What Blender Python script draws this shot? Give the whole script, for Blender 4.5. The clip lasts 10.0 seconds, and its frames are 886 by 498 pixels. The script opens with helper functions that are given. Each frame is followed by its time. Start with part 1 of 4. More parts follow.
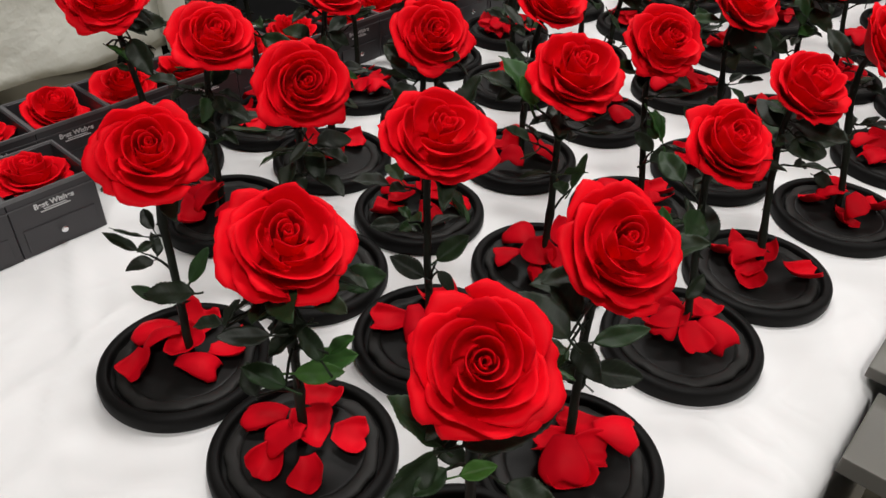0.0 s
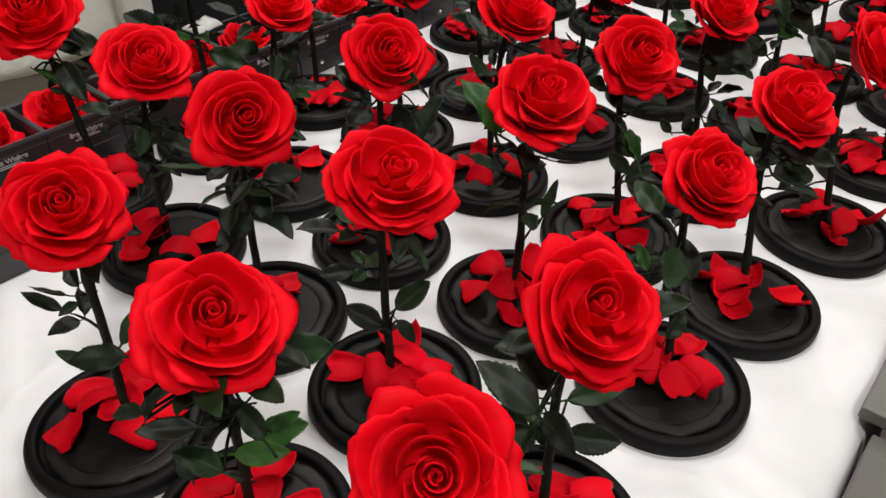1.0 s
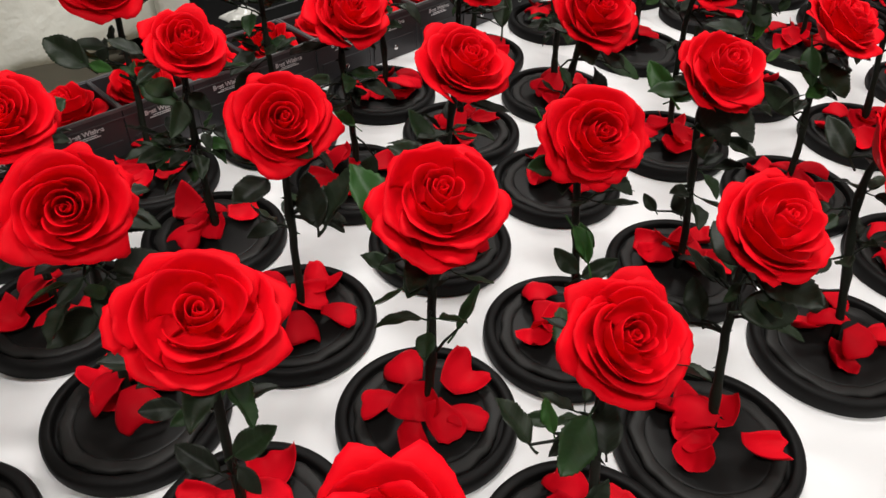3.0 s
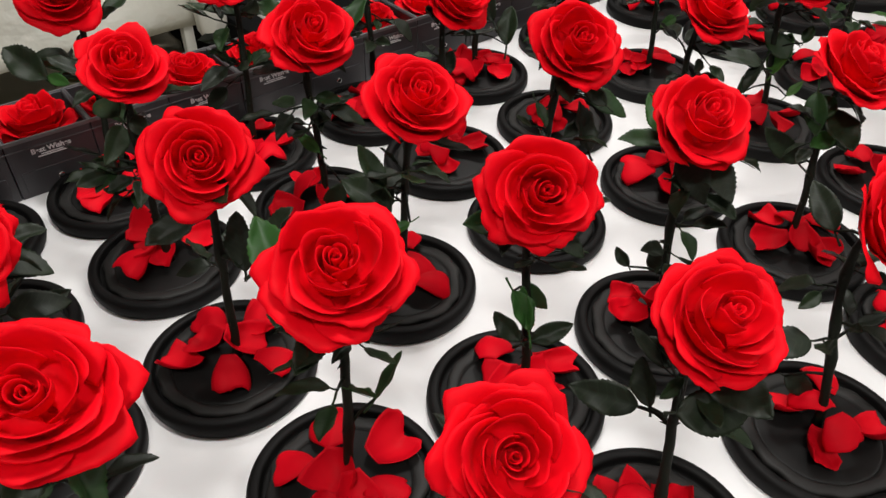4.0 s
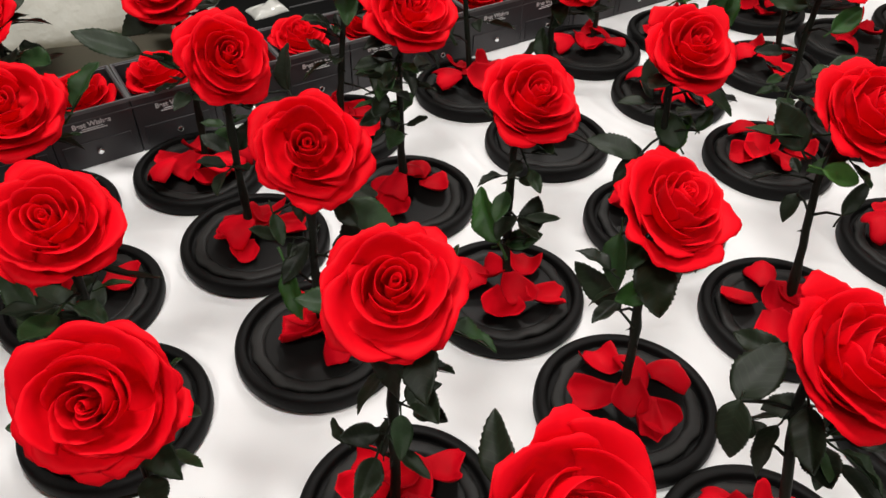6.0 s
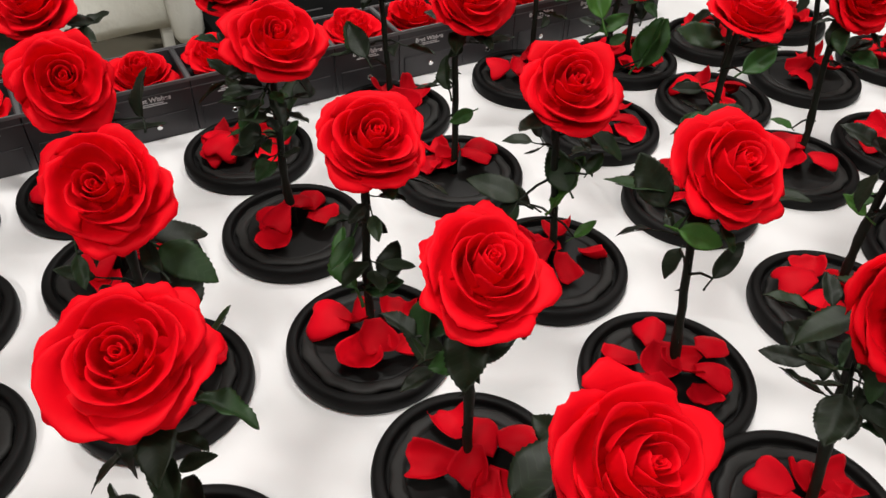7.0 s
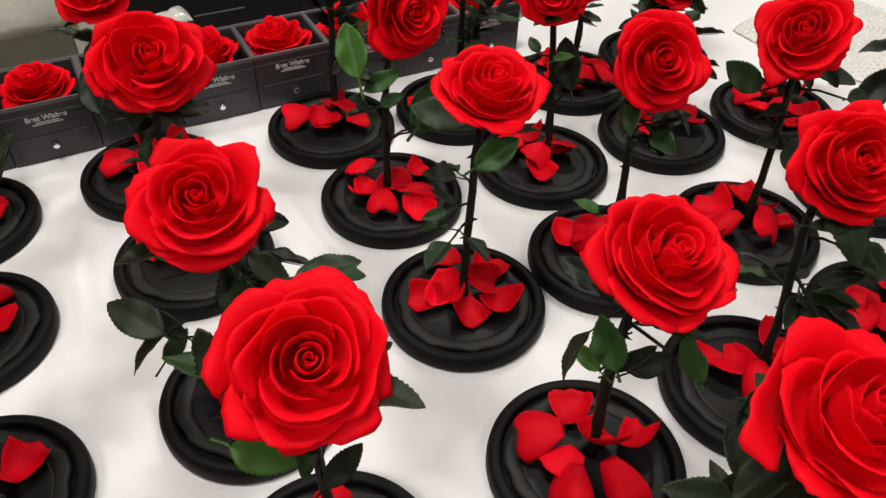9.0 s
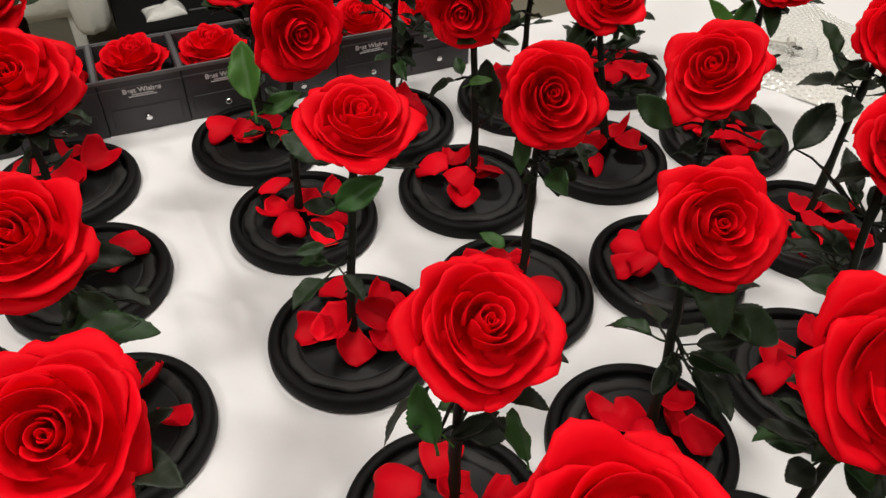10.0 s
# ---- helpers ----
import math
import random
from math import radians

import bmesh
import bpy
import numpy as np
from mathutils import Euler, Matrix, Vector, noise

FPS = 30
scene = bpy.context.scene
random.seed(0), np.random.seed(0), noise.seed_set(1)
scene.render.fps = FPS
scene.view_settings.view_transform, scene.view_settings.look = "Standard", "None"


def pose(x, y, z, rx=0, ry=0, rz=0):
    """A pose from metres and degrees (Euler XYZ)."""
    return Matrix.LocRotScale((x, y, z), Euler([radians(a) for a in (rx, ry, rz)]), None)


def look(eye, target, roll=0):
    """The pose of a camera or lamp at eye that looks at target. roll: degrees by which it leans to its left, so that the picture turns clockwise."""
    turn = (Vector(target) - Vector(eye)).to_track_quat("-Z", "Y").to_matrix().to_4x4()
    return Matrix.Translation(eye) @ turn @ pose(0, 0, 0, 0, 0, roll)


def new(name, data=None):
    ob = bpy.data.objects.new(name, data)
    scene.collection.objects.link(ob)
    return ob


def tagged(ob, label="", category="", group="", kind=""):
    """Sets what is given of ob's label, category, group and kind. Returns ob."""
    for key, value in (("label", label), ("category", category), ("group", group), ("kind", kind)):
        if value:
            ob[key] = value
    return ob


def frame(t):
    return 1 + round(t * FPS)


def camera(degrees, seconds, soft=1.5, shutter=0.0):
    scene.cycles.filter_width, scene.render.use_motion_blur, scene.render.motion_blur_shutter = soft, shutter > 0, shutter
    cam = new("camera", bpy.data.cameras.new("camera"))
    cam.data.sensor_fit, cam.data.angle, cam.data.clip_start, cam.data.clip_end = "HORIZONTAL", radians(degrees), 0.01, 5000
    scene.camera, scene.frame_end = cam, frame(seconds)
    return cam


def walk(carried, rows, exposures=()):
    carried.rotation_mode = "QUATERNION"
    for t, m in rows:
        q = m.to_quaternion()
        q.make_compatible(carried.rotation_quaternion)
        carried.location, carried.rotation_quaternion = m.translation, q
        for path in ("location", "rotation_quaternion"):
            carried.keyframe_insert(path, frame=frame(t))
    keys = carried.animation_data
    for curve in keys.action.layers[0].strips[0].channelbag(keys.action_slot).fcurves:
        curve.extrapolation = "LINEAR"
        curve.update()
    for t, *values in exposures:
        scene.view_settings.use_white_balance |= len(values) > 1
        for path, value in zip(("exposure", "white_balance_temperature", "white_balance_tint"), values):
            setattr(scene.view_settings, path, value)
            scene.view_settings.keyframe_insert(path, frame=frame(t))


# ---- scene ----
cam = camera(61.0, 10.0, soft=1.5)
PATH = [
    (0, (0.0290, 0.0210, 1.1950), (0.0274, 1.6239, -0.0011), 1.71),
    (0.5, (0.0382, 0.0517, 1.2019), (0.0489, 1.6447, -0.0074), 1.30),
    (1, (0.0454, 0.0891, 1.2012), (0.0924, 1.6661, -0.0278), 1.26),
    (1.5, (0.0493, 0.1250, 1.2013), (0.1353, 1.6821, -0.0508), 1.28),
    (2, (0.0754, 0.1695, 1.1974), (0.1439, 1.7134, -0.0722), 1.46),
    (2.5, (0.1226, 0.2088, 1.2066), (0.1011, 1.7461, -0.0726), 1.62),
    (2.7, (0.1396, 0.2219, 1.2066), (0.0706, 1.7620, -0.0676), 1.26),
    (3.8, (0.2290, 0.3008, 1.2050), (-0.0230, 1.8205, -0.0706), 0.87),
    (4, (0.2384, 0.3186, 1.2090), (-0.0261, 1.8275, -0.0768), 0.93),
    (4.5, (0.2832, 0.3861, 1.2061), (-0.0168, 1.8721, -0.0984), 1.28),
    (5, (0.3238, 0.4360, 1.2073), (0.0067, 1.9042, -0.1132), 1.60),
    (5.5, (0.3782, 0.4958, 1.2093), (0.0095, 1.9477, -0.1159), 1.15),
    (6, (0.4406, 0.5518, 1.2115), (0.0093, 1.9906, -0.1090), 0.85),
    (6.2, (0.4645, 0.5712, 1.2133), (0.0205, 2.0069, -0.1063), 1.08),
    (7.3, (0.5760, 0.6791, 1.2070), (0.0545, 2.1046, -0.0954), 1.46),
    (7.5, (0.5933, 0.7093, 1.2097), (0.0579, 2.1270, -0.0954), 1.37),
    (8, (0.6418, 0.7807, 1.2130), (0.0820, 2.1748, -0.1072), 0.97),
    (8.5, (0.6762, 0.8322, 1.2095), (0.1426, 2.2248, -0.1232), 1.55),
    (9, (0.7191, 0.8936, 1.2065), (0.1982, 2.2786, -0.1390), 1.81),
    (9.5, (0.7675, 0.9391, 1.2116), (0.2242, 2.3059, -0.1436), 2.06),
    (10, (0.8012, 0.9771, 1.2144), (0.2195, 2.3203, -0.1485), 2.12),
]
EXPOSURES = [(0, 0.06, 6400, 10), (1, 0.12, 6400, 10), (2.5, 0.22, 6450, 10), (4.5, 0.26, 6450, 10), (6, 0.24, 6500, 10), (7.5, 0.19, 6500, 10), (8.5, 0.15, 6600, 10), (10, 0.01, 6700, 10)]
walk(cam, [(t, look(eye, target, roll)) for t, eye, target, roll in PATH], EXPOSURES)

# ---------------------------------------------------------------- world and light
TABLE = 0.739            # height of the cloth
ALONG = radians(49.34)   # heading of the long table

world = bpy.data.worlds.new("hall_world")
scene.world = world
world.use_nodes = True
world.node_tree.nodes["Background"].inputs[0].default_value = (0.9, 0.95, 1.0, 1)
world.node_tree.nodes["Background"].inputs[1].default_value = 0.06


def panel_lamp(x, y, sx, sy, watts, colour=(1.0, 0.975, 0.94)):
    data = bpy.data.lights.new("unseen_ceiling_lamp", "AREA")
    data.shape, data.size, data.size_y, data.energy, data.color = "RECTANGLE", sx, sy, watts, colour
    ob = new("unseen_ceiling_lamp", data)
    ob.matrix_world = pose(x, y, 3.36)
    return ob


# Unseen overhead lamps: the grid is assumed, the watts tuned for brightness.
for lx, ly in ((0.2, -0.9), (0.2, 1.1), (0.2, 3.1), (2.6, -0.9), (2.6, 1.1), (2.6, 3.1)):
    panel_lamp(lx, ly, 0.6, 0.3, 36 if lx < 1 else 15)


# ---------------------------------------------------------------- materials
def nodes_of(name):
    m = bpy.data.materials.new(name)
    m.use_nodes = True
    nt = m.node_tree
    return m, nt, nt.nodes, nt.links, nt.nodes["Principled BSDF"]


def material(name, colour, rough=0.5, vary=0.12, scale=40.0, fine=400.0, bump=0.1, metal=0.0, spec=0.5, depth=0.0006, rough_vary=0.1):
    """A surface with variation at two scales: a broad one (stains, wear) and a fine grain that also gives relief."""
    m, nt, nodes, links, bsdf = nodes_of(name)
    coord = nodes.new("ShaderNodeTexCoord")
    broad = nodes.new("ShaderNodeTexNoise")
    broad.inputs["Scale"].default_value, broad.inputs["Detail"].default_value = scale, 4
    grain = nodes.new("ShaderNodeTexNoise")
    grain.inputs["Scale"].default_value, grain.inputs["Detail"].default_value = fine, 3
    for n in (broad, grain):
        links.new(coord.outputs["Object"], n.inputs["Vector"])
    mix = nodes.new("ShaderNodeMix")
    mix.data_type = "RGBA"
    mix.inputs[6].default_value = (*[c * (1 - vary) for c in colour], 1)
    mix.inputs[7].default_value = (*[min(1, c * (1 + vary)) for c in colour], 1)
    links.new(broad.outputs["Fac"], mix.inputs[0])
    links.new(mix.outputs[2], bsdf.inputs["Base Color"])
    rr = nodes.new("ShaderNodeMapRange")
    rr.inputs[3].default_value, rr.inputs[4].default_value = max(0.02, rough - rough_vary), min(1, rough + rough_vary)
    links.new(broad.outputs["Fac"], rr.inputs[0])
    links.new(rr.outputs[0], bsdf.inputs["Roughness"])
    bsdf.inputs["Metallic"].default_value = metal
    bsdf.inputs["Specular IOR Level"].default_value = spec
    if bump:
        b = nodes.new("ShaderNodeBump")
        b.inputs["Strength"].default_value, b.inputs["Distance"].default_value = bump, depth
        links.new(grain.outputs["Fac"], b.inputs["Height"])
        links.new(b.outputs["Normal"], bsdf.inputs["Normal"])
    return m


def petal_material(name, deep, bright, low, high):
    """Preserved rose petal: velvety, a little light comes through; low, high: how much one petal differs from another."""
    m, nt, nodes, links, bsdf = nodes_of(name)
    coord = nodes.new("ShaderNodeTexCoord")
    n1 = nodes.new("ShaderNodeTexNoise")
    n1.inputs["Scale"].default_value, n1.inputs["Detail"].default_value = 60, 3
    n2 = nodes.new("ShaderNodeTexNoise")
    n2.inputs["Scale"].default_value, n2.inputs["Detail"].default_value = 320, 4
    for n in (n1, n2):
        links.new(coord.outputs["Object"], n.inputs["Vector"])
    mix = nodes.new("ShaderNodeMix")
    mix.data_type = "RGBA"
    mix.inputs[6].default_value = deep
    mix.inputs[7].default_value = bright
    links.new(n1.outputs["Fac"], mix.inputs[0])
    info = nodes.new("ShaderNodeObjectInfo")
    ramp = nodes.new("ShaderNodeMapRange")
    ramp.inputs[3].default_value, ramp.inputs[4].default_value = low, high
    links.new(info.outputs["Random"], ramp.inputs[0])
    hsv = nodes.new("ShaderNodeHueSaturation")
    links.new(mix.outputs[2], hsv.inputs["Color"])
    links.new(ramp.outputs[0], hsv.inputs["Value"])
    links.new(hsv.outputs["Color"], bsdf.inputs["Base Color"])
    bsdf.inputs["Roughness"].default_value = 0.55
    bsdf.inputs["Specular IOR Level"].default_value = 0.07
    bsdf.inputs["Sheen Weight"].default_value = 0.02
    bsdf.inputs["Sheen Roughness"].default_value = 0.4
    bsdf.inputs["Sheen Tint"].default_value = (1, 0.25, 0.25, 1)
    b = nodes.new("ShaderNodeBump")
    b.inputs["Strength"].default_value, b.inputs["Distance"].default_value = 0.22, 0.0006
    links.new(n2.outputs["Fac"], b.inputs["Height"])
    links.new(b.outputs["Normal"], bsdf.inputs["Normal"])
    tr = nodes.new("ShaderNodeBsdfTranslucent")
    links.new(hsv.outputs["Color"], tr.inputs["Color"])
    ms = nodes.new("ShaderNodeMixShader")
    ms.inputs[0].default_value = 0.05
    links.new(bsdf.outputs[0], ms.inputs[1])
    links.new(tr.outputs[0], ms.inputs[2])
    links.new(ms.outputs[0], nodes["Material Output"].inputs["Surface"])
    return m


def leaf_material(name, tones):
    """Preserved leaf with paler veins along its own axes; tones: three base colours from leaf to leaf."""
    m, nt, nodes, links, bsdf = nodes_of(name)
    coord = nodes.new("ShaderNodeTexCoord")
    info = nodes.new("ShaderNodeObjectInfo")
    ramp = nodes.new("ShaderNodeValToRGB")
    el = ramp.color_ramp.elements
    el[0].position, el[0].color = 0.0, (*tones[0], 1)
    el[1].position, el[1].color = 1.0, (*tones[2], 1)
    e = el.new(0.65)
    e.color = (*tones[1], 1)
    links.new(info.outputs["Random"], ramp.inputs[0])
    n1 = nodes.new("ShaderNodeTexNoise")
    n1.inputs["Scale"].default_value, n1.inputs["Detail"].default_value = 90, 4
    links.new(coord.outputs["Object"], n1.inputs["Vector"])
    hsv = nodes.new("ShaderNodeHueSaturation")
    rr = nodes.new("ShaderNodeMapRange")
    rr.inputs[3].default_value, rr.inputs[4].default_value = 0.55, 1.5
    links.new(n1.outputs["Fac"], rr.inputs[0])
    links.new(rr.outputs[0], hsv.inputs["Value"])
    links.new(ramp.outputs[0], hsv.inputs["Color"])
    # side veins: waves across the blade, swept forward from the midrib
    sep = nodes.new("ShaderNodeSeparateXYZ")
    links.new(coord.outputs["Object"], sep.inputs[0])
    ab = nodes.new("ShaderNodeMath")
    ab.operation = "ABSOLUTE"
    links.new(sep.outputs[1], ab.inputs[0])
    ma = nodes.new("ShaderNodeMath")
    ma.operation = "MULTIPLY_ADD"
    ma.inputs[1].default_value = -0.75
    links.new(ab.outputs[0], ma.inputs[0])
    links.new(sep.outputs[0], ma.inputs[2])
    sc = nodes.new("ShaderNodeMath")
    sc.operation = "MULTIPLY"
    sc.inputs[1].default_value = 640
    warp = nodes.new("ShaderNodeMath")
    warp.operation = "MULTIPLY_ADD"
    warp.inputs[1].default_value = 0.006
    links.new(n1.outputs["Fac"], warp.inputs[0])
    links.new(ma.outputs[0], warp.inputs[2])
    links.new(warp.outputs[0], sc.inputs[0])
    si = nodes.new("ShaderNodeMath")
    si.operation = "SINE"
    links.new(sc.outputs[0], si.inputs[0])
    po = nodes.new("ShaderNodeMath")
    po.operation = "POWER"
    po.inputs[1].default_value = 26
    links.new(si.outputs[0], po.inputs[0])
    vein = nodes.new("ShaderNodeMix")
    vein.data_type = "RGBA"
    vein.inputs[7].default_value = (0.050, 0.075, 0.042, 1)
    vf = nodes.new("ShaderNodeMath")
    vf.operation = "MULTIPLY"
    vf.inputs[1].default_value = 0.13
    links.new(po.outputs[0], vf.inputs[0])
    links.new(vf.outputs[0], vein.inputs[0])
    links.new(hsv.outputs["Color"], vein.inputs[6])
    links.new(vein.outputs[2], bsdf.inputs["Base Color"])
    bsdf.inputs["Roughness"].default_value = 0.5
    bsdf.inputs["Specular IOR Level"].default_value = 0.26
    b = nodes.new("ShaderNodeBump")
    b.inputs["Strength"].default_value, b.inputs["Distance"].default_value = 0.10, 0.0003
    links.new(po.outputs[0], b.inputs["Height"])
    links.new(b.outputs["Normal"], bsdf.inputs["Normal"])
    return m


def clear_material(name, rough, bump_scale, tint=(1, 1, 1, 1), gloss=0.35, milk=0.2, relief=0.8):
    """Thin clear plastic: mostly see-through, with a gloss and a little milkiness."""
    m, nt, nodes, links, bsdf = nodes_of(name)
    coord = nodes.new("ShaderNodeTexCoord")
    vo = nodes.new("ShaderNodeTexVoronoi")
    vo.inputs["Scale"].default_value = bump_scale
    links.new(coord.outputs["Object"], vo.inputs["Vector"])
    b = nodes.new("ShaderNodeBump")
    b.inputs["Strength"].default_value, b.inputs["Distance"].default_value = relief, 0.002
    links.new(vo.outputs["Distance"], b.inputs["Height"])
    gl = nodes.new("ShaderNodeBsdfGlossy")
    gl.inputs["Roughness"].default_value = rough
    links.new(b.outputs["Normal"], gl.inputs["Normal"])
    df = nodes.new("ShaderNodeBsdfDiffuse")
    df.inputs["Color"].default_value = (0.90, 0.89, 0.84, 1)
    links.new(b.outputs["Normal"], df.inputs["Normal"])
    tp = nodes.new("ShaderNodeBsdfTransparent")
    tp.inputs["Color"].default_value = tint
    m1 = nodes.new("ShaderNodeMixShader")
    m1.inputs[0].default_value = milk
    links.new(tp.outputs[0], m1.inputs[1])
    links.new(df.outputs[0], m1.inputs[2])
    lw = nodes.new("ShaderNodeLayerWeight")
    lw.inputs["Blend"].default_value = 0.5
    links.new(b.outputs["Normal"], lw.inputs["Normal"])
    fr = nodes.new("ShaderNodeMath")
    fr.operation = "POWER"
    fr.inputs[1].default_value = 4.0
    links.new(lw.outputs["Facing"], fr.inputs[0])
    mu = nodes.new("ShaderNodeMath")
    mu.operation, mu.use_clamp = "MULTIPLY_ADD", True
    mu.inputs[1].default_value, mu.inputs[2].default_value = 1.0, gloss * 0.2
    links.new(fr.outputs[0], mu.inputs[0])
    m2 = nodes.new("ShaderNodeMixShader")
    links.new(mu.outputs[0], m2.inputs[0])
    links.new(m1.outputs[0], m2.inputs[1])
    links.new(gl.outputs[0], m2.inputs[2])
    links.new(m2.outputs[0], nodes["Material Output"].inputs["Surface"])
    return m


PETAL = petal_material("red_petal", (0.76, 0.0018, 0.0092, 1), (0.93, 0.0032, 0.0135, 1), 0.9, 1.06)
# Darker red_petal for fallen petals: the blooms' shade is put into its colour.
FALLEN = petal_material("shaded_red_petal", (0.62, 0.0020, 0.0115, 1), (0.84, 0.0033, 0.0150, 1), 0.74, 1.08)
LEAF = leaf_material("dark_leaf", ((0.0085, 0.0115, 0.0065), (0.012, 0.020, 0.0085), (0.016, 0.044, 0.011)))
GREEN = leaf_material("green_leaf", ((0.018, 0.060, 0.011), (0.028, 0.085, 0.014), (0.050, 0.13, 0.020)))
STEM = material("dark_stem", (0.0095, 0.012, 0.0075), 0.55, 0.4, 60, 500, 0.4, spec=0.18)
BLACK = material("black_lacquer", (0.0066, 0.0062, 0.0060), 0.55, 0.2, 25, 700, 0.05, spec=0.11, rough_vary=0.08)
PLATE = material("black_plate", (0.0085, 0.0080, 0.0076), 0.52, 0.3, 30, 600, 0.08, spec=0.22, rough_vary=0.10)
RING = material("dull_grey_ring", (0.016, 0.015, 0.014), 0.56, 0.3, 30, 600, 0.08, spec=0.24, rough_vary=0.12)
CLOTH = material("white_cloth", (0.785, 0.775, 0.775), 0.85, 0.03, 6, 1500, 0.15, spec=0.15, depth=0.0003)
DRAPE = material("grey_white_drape", (0.78, 0.77, 0.70), 0.7, 0.08, 9, 16, 0.8, spec=0.25, depth=0.012)
CARPET = material("brown_carpet", (0.25, 0.225, 0.17), 0.95, 0.2, 5, 350, 0.6, spec=0.1, depth=0.004)
BOARD = material("dark_grey_card", (0.045, 0.042, 0.045), 0.42, 0.15, 20, 900, 0.08, spec=0.45)
BOARD_IN = material("black_card", (0.012, 0.012, 0.013), 0.6, 0.2, 20, 900, 0.08)
LIP = material("card_lip", (0.075, 0.072, 0.075), 0.4, 0.15, 30, 900, 0.05)
EDGE = material("grey_card_edge", (0.12, 0.117, 0.12), 0.35, 0.15, 30, 900, 0.05)
CHROME = material("chrome", (0.80, 0.80, 0.80), 0.14, 0.05, 50, 500, 0.0, metal=1.0, rough_vary=0.04)
PRINT = material("silver_print", (0.66, 0.66, 0.66), 0.4, 0.05, 80, 900, 0.0)
SILVER = material("silver_grey_card", (0.135, 0.13, 0.115), 0.34, 0.08, 8, 600, 0.04, spec=0.35)
WALL = material("painted_wall", (0.62, 0.61, 0.58), 0.8, 0.06, 1.5, 150, 0.2, depth=0.001)
CEIL = material("ceiling_board", (0.75, 0.75, 0.73), 0.85, 0.05, 2, 120, 0.2, depth=0.001)
DARK = material("black_plastic", (0.008, 0.008, 0.008), 0.85, 0.3, 10, 300, 0.2, spec=0.04)
BAG = material("white_plastic", (0.72, 0.71, 0.65), 0.45, 0.06, 8, 120, 0.4, depth=0.003)
WRAP = clear_material("bubble_plastic", 0.12, 150, gloss=0.3, milk=0.7, relief=0.25)
CLEAR = clear_material("clear_plastic", 0.06, 8, gloss=0.02, milk=0.04, relief=0.15)


# ---------------------------------------------------------------- building helpers
def mesh_data(name, verts, faces, mat):
    me = bpy.data.meshes.new(name)
    me.from_pydata(verts, [], faces)
    me.materials.append(mat)
    return me


def mesh_object(name, verts, faces, mat, parent=None, smooth=True, label=""):
    me = bpy.data.meshes.new(name)
    me.from_pydata([tuple(map(float, v)) for v in verts], [], faces)
    me.materials.append(mat)
    if smooth:
        me.polygons.foreach_set("use_smooth", [True] * len(me.polygons))
    me.update()
    ob = new(name, me)
    ob.parent = parent
    if label:
        tagged(ob, label)
    return ob


def share(name, me, parent, m):
    """A part on mesh data that other parts use as well."""
    ob = new(name, me)
    ob.parent = parent
    ob.matrix_basis = m
    return ob


def part(name, bm, mat, parent=None, label="", smooth=False):
    me = bpy.data.meshes.new(name)
    bm.normal_update()
    bm.to_mesh(me)
    bm.free()
    me.materials.append(mat)
    if smooth:
        me.polygons.foreach_set("use_smooth", [True] * len(me.polygons))
    ob = new(name, me)
    ob.parent = parent
    if label:
        tagged(ob, label)
    return ob


def block(bm, x0, x1, y0, y1, z0, z1, bevel=0.0):
    """A box with its edges rounded off, added to bm."""
    made = bmesh.ops.create_cube(bm, size=1.0, matrix=Matrix.Translation(((x0 + x1) / 2, (y0 + y1) / 2, (z0 + z1) / 2)) @ Matrix.Diagonal((x1 - x0, y1 - y0, z1 - z0, 1)))
    if bevel:
        edges = list({e for v in made["verts"] for e in v.link_edges})
        bmesh.ops.bevel(bm, geom=edges, offset=bevel, segments=2, affect="EDGES", profile=0.6)
    return bm


def lathe_data(name, profile, steps, mat, wobble=None):
    """A turned mesh from (radius, height) pairs; wobble(k, angle) shifts the radius of ring k."""
    verts, faces = [], []
    for k, (r, z) in enumerate(profile):
        for i in range(steps):
            a = 2 * math.pi * i / steps
            rr = r + (wobble(k, a) if wobble else 0)
            verts.append((rr * math.cos(a), rr * math.sin(a), z))
    for k in range(len(profile) - 1):
        for i in range(steps):
            j = (i + 1) % steps
            faces.append((k * steps + i, k * steps + j, (k + 1) * steps + j, (k + 1) * steps + i))
    faces.append(tuple(range(steps - 1, -1, -1)))
    top = (len(profile) - 1) * steps
    faces.append(tuple(range(top, top + steps)))
    me = bpy.data.meshes.new(name)
    me.from_pydata(verts, [], faces)
    me.materials.append(mat)
    me.polygons.foreach_set("use_smooth", [True] * (len(me.polygons) - 2) + [False, False])
    me.update()
    return me


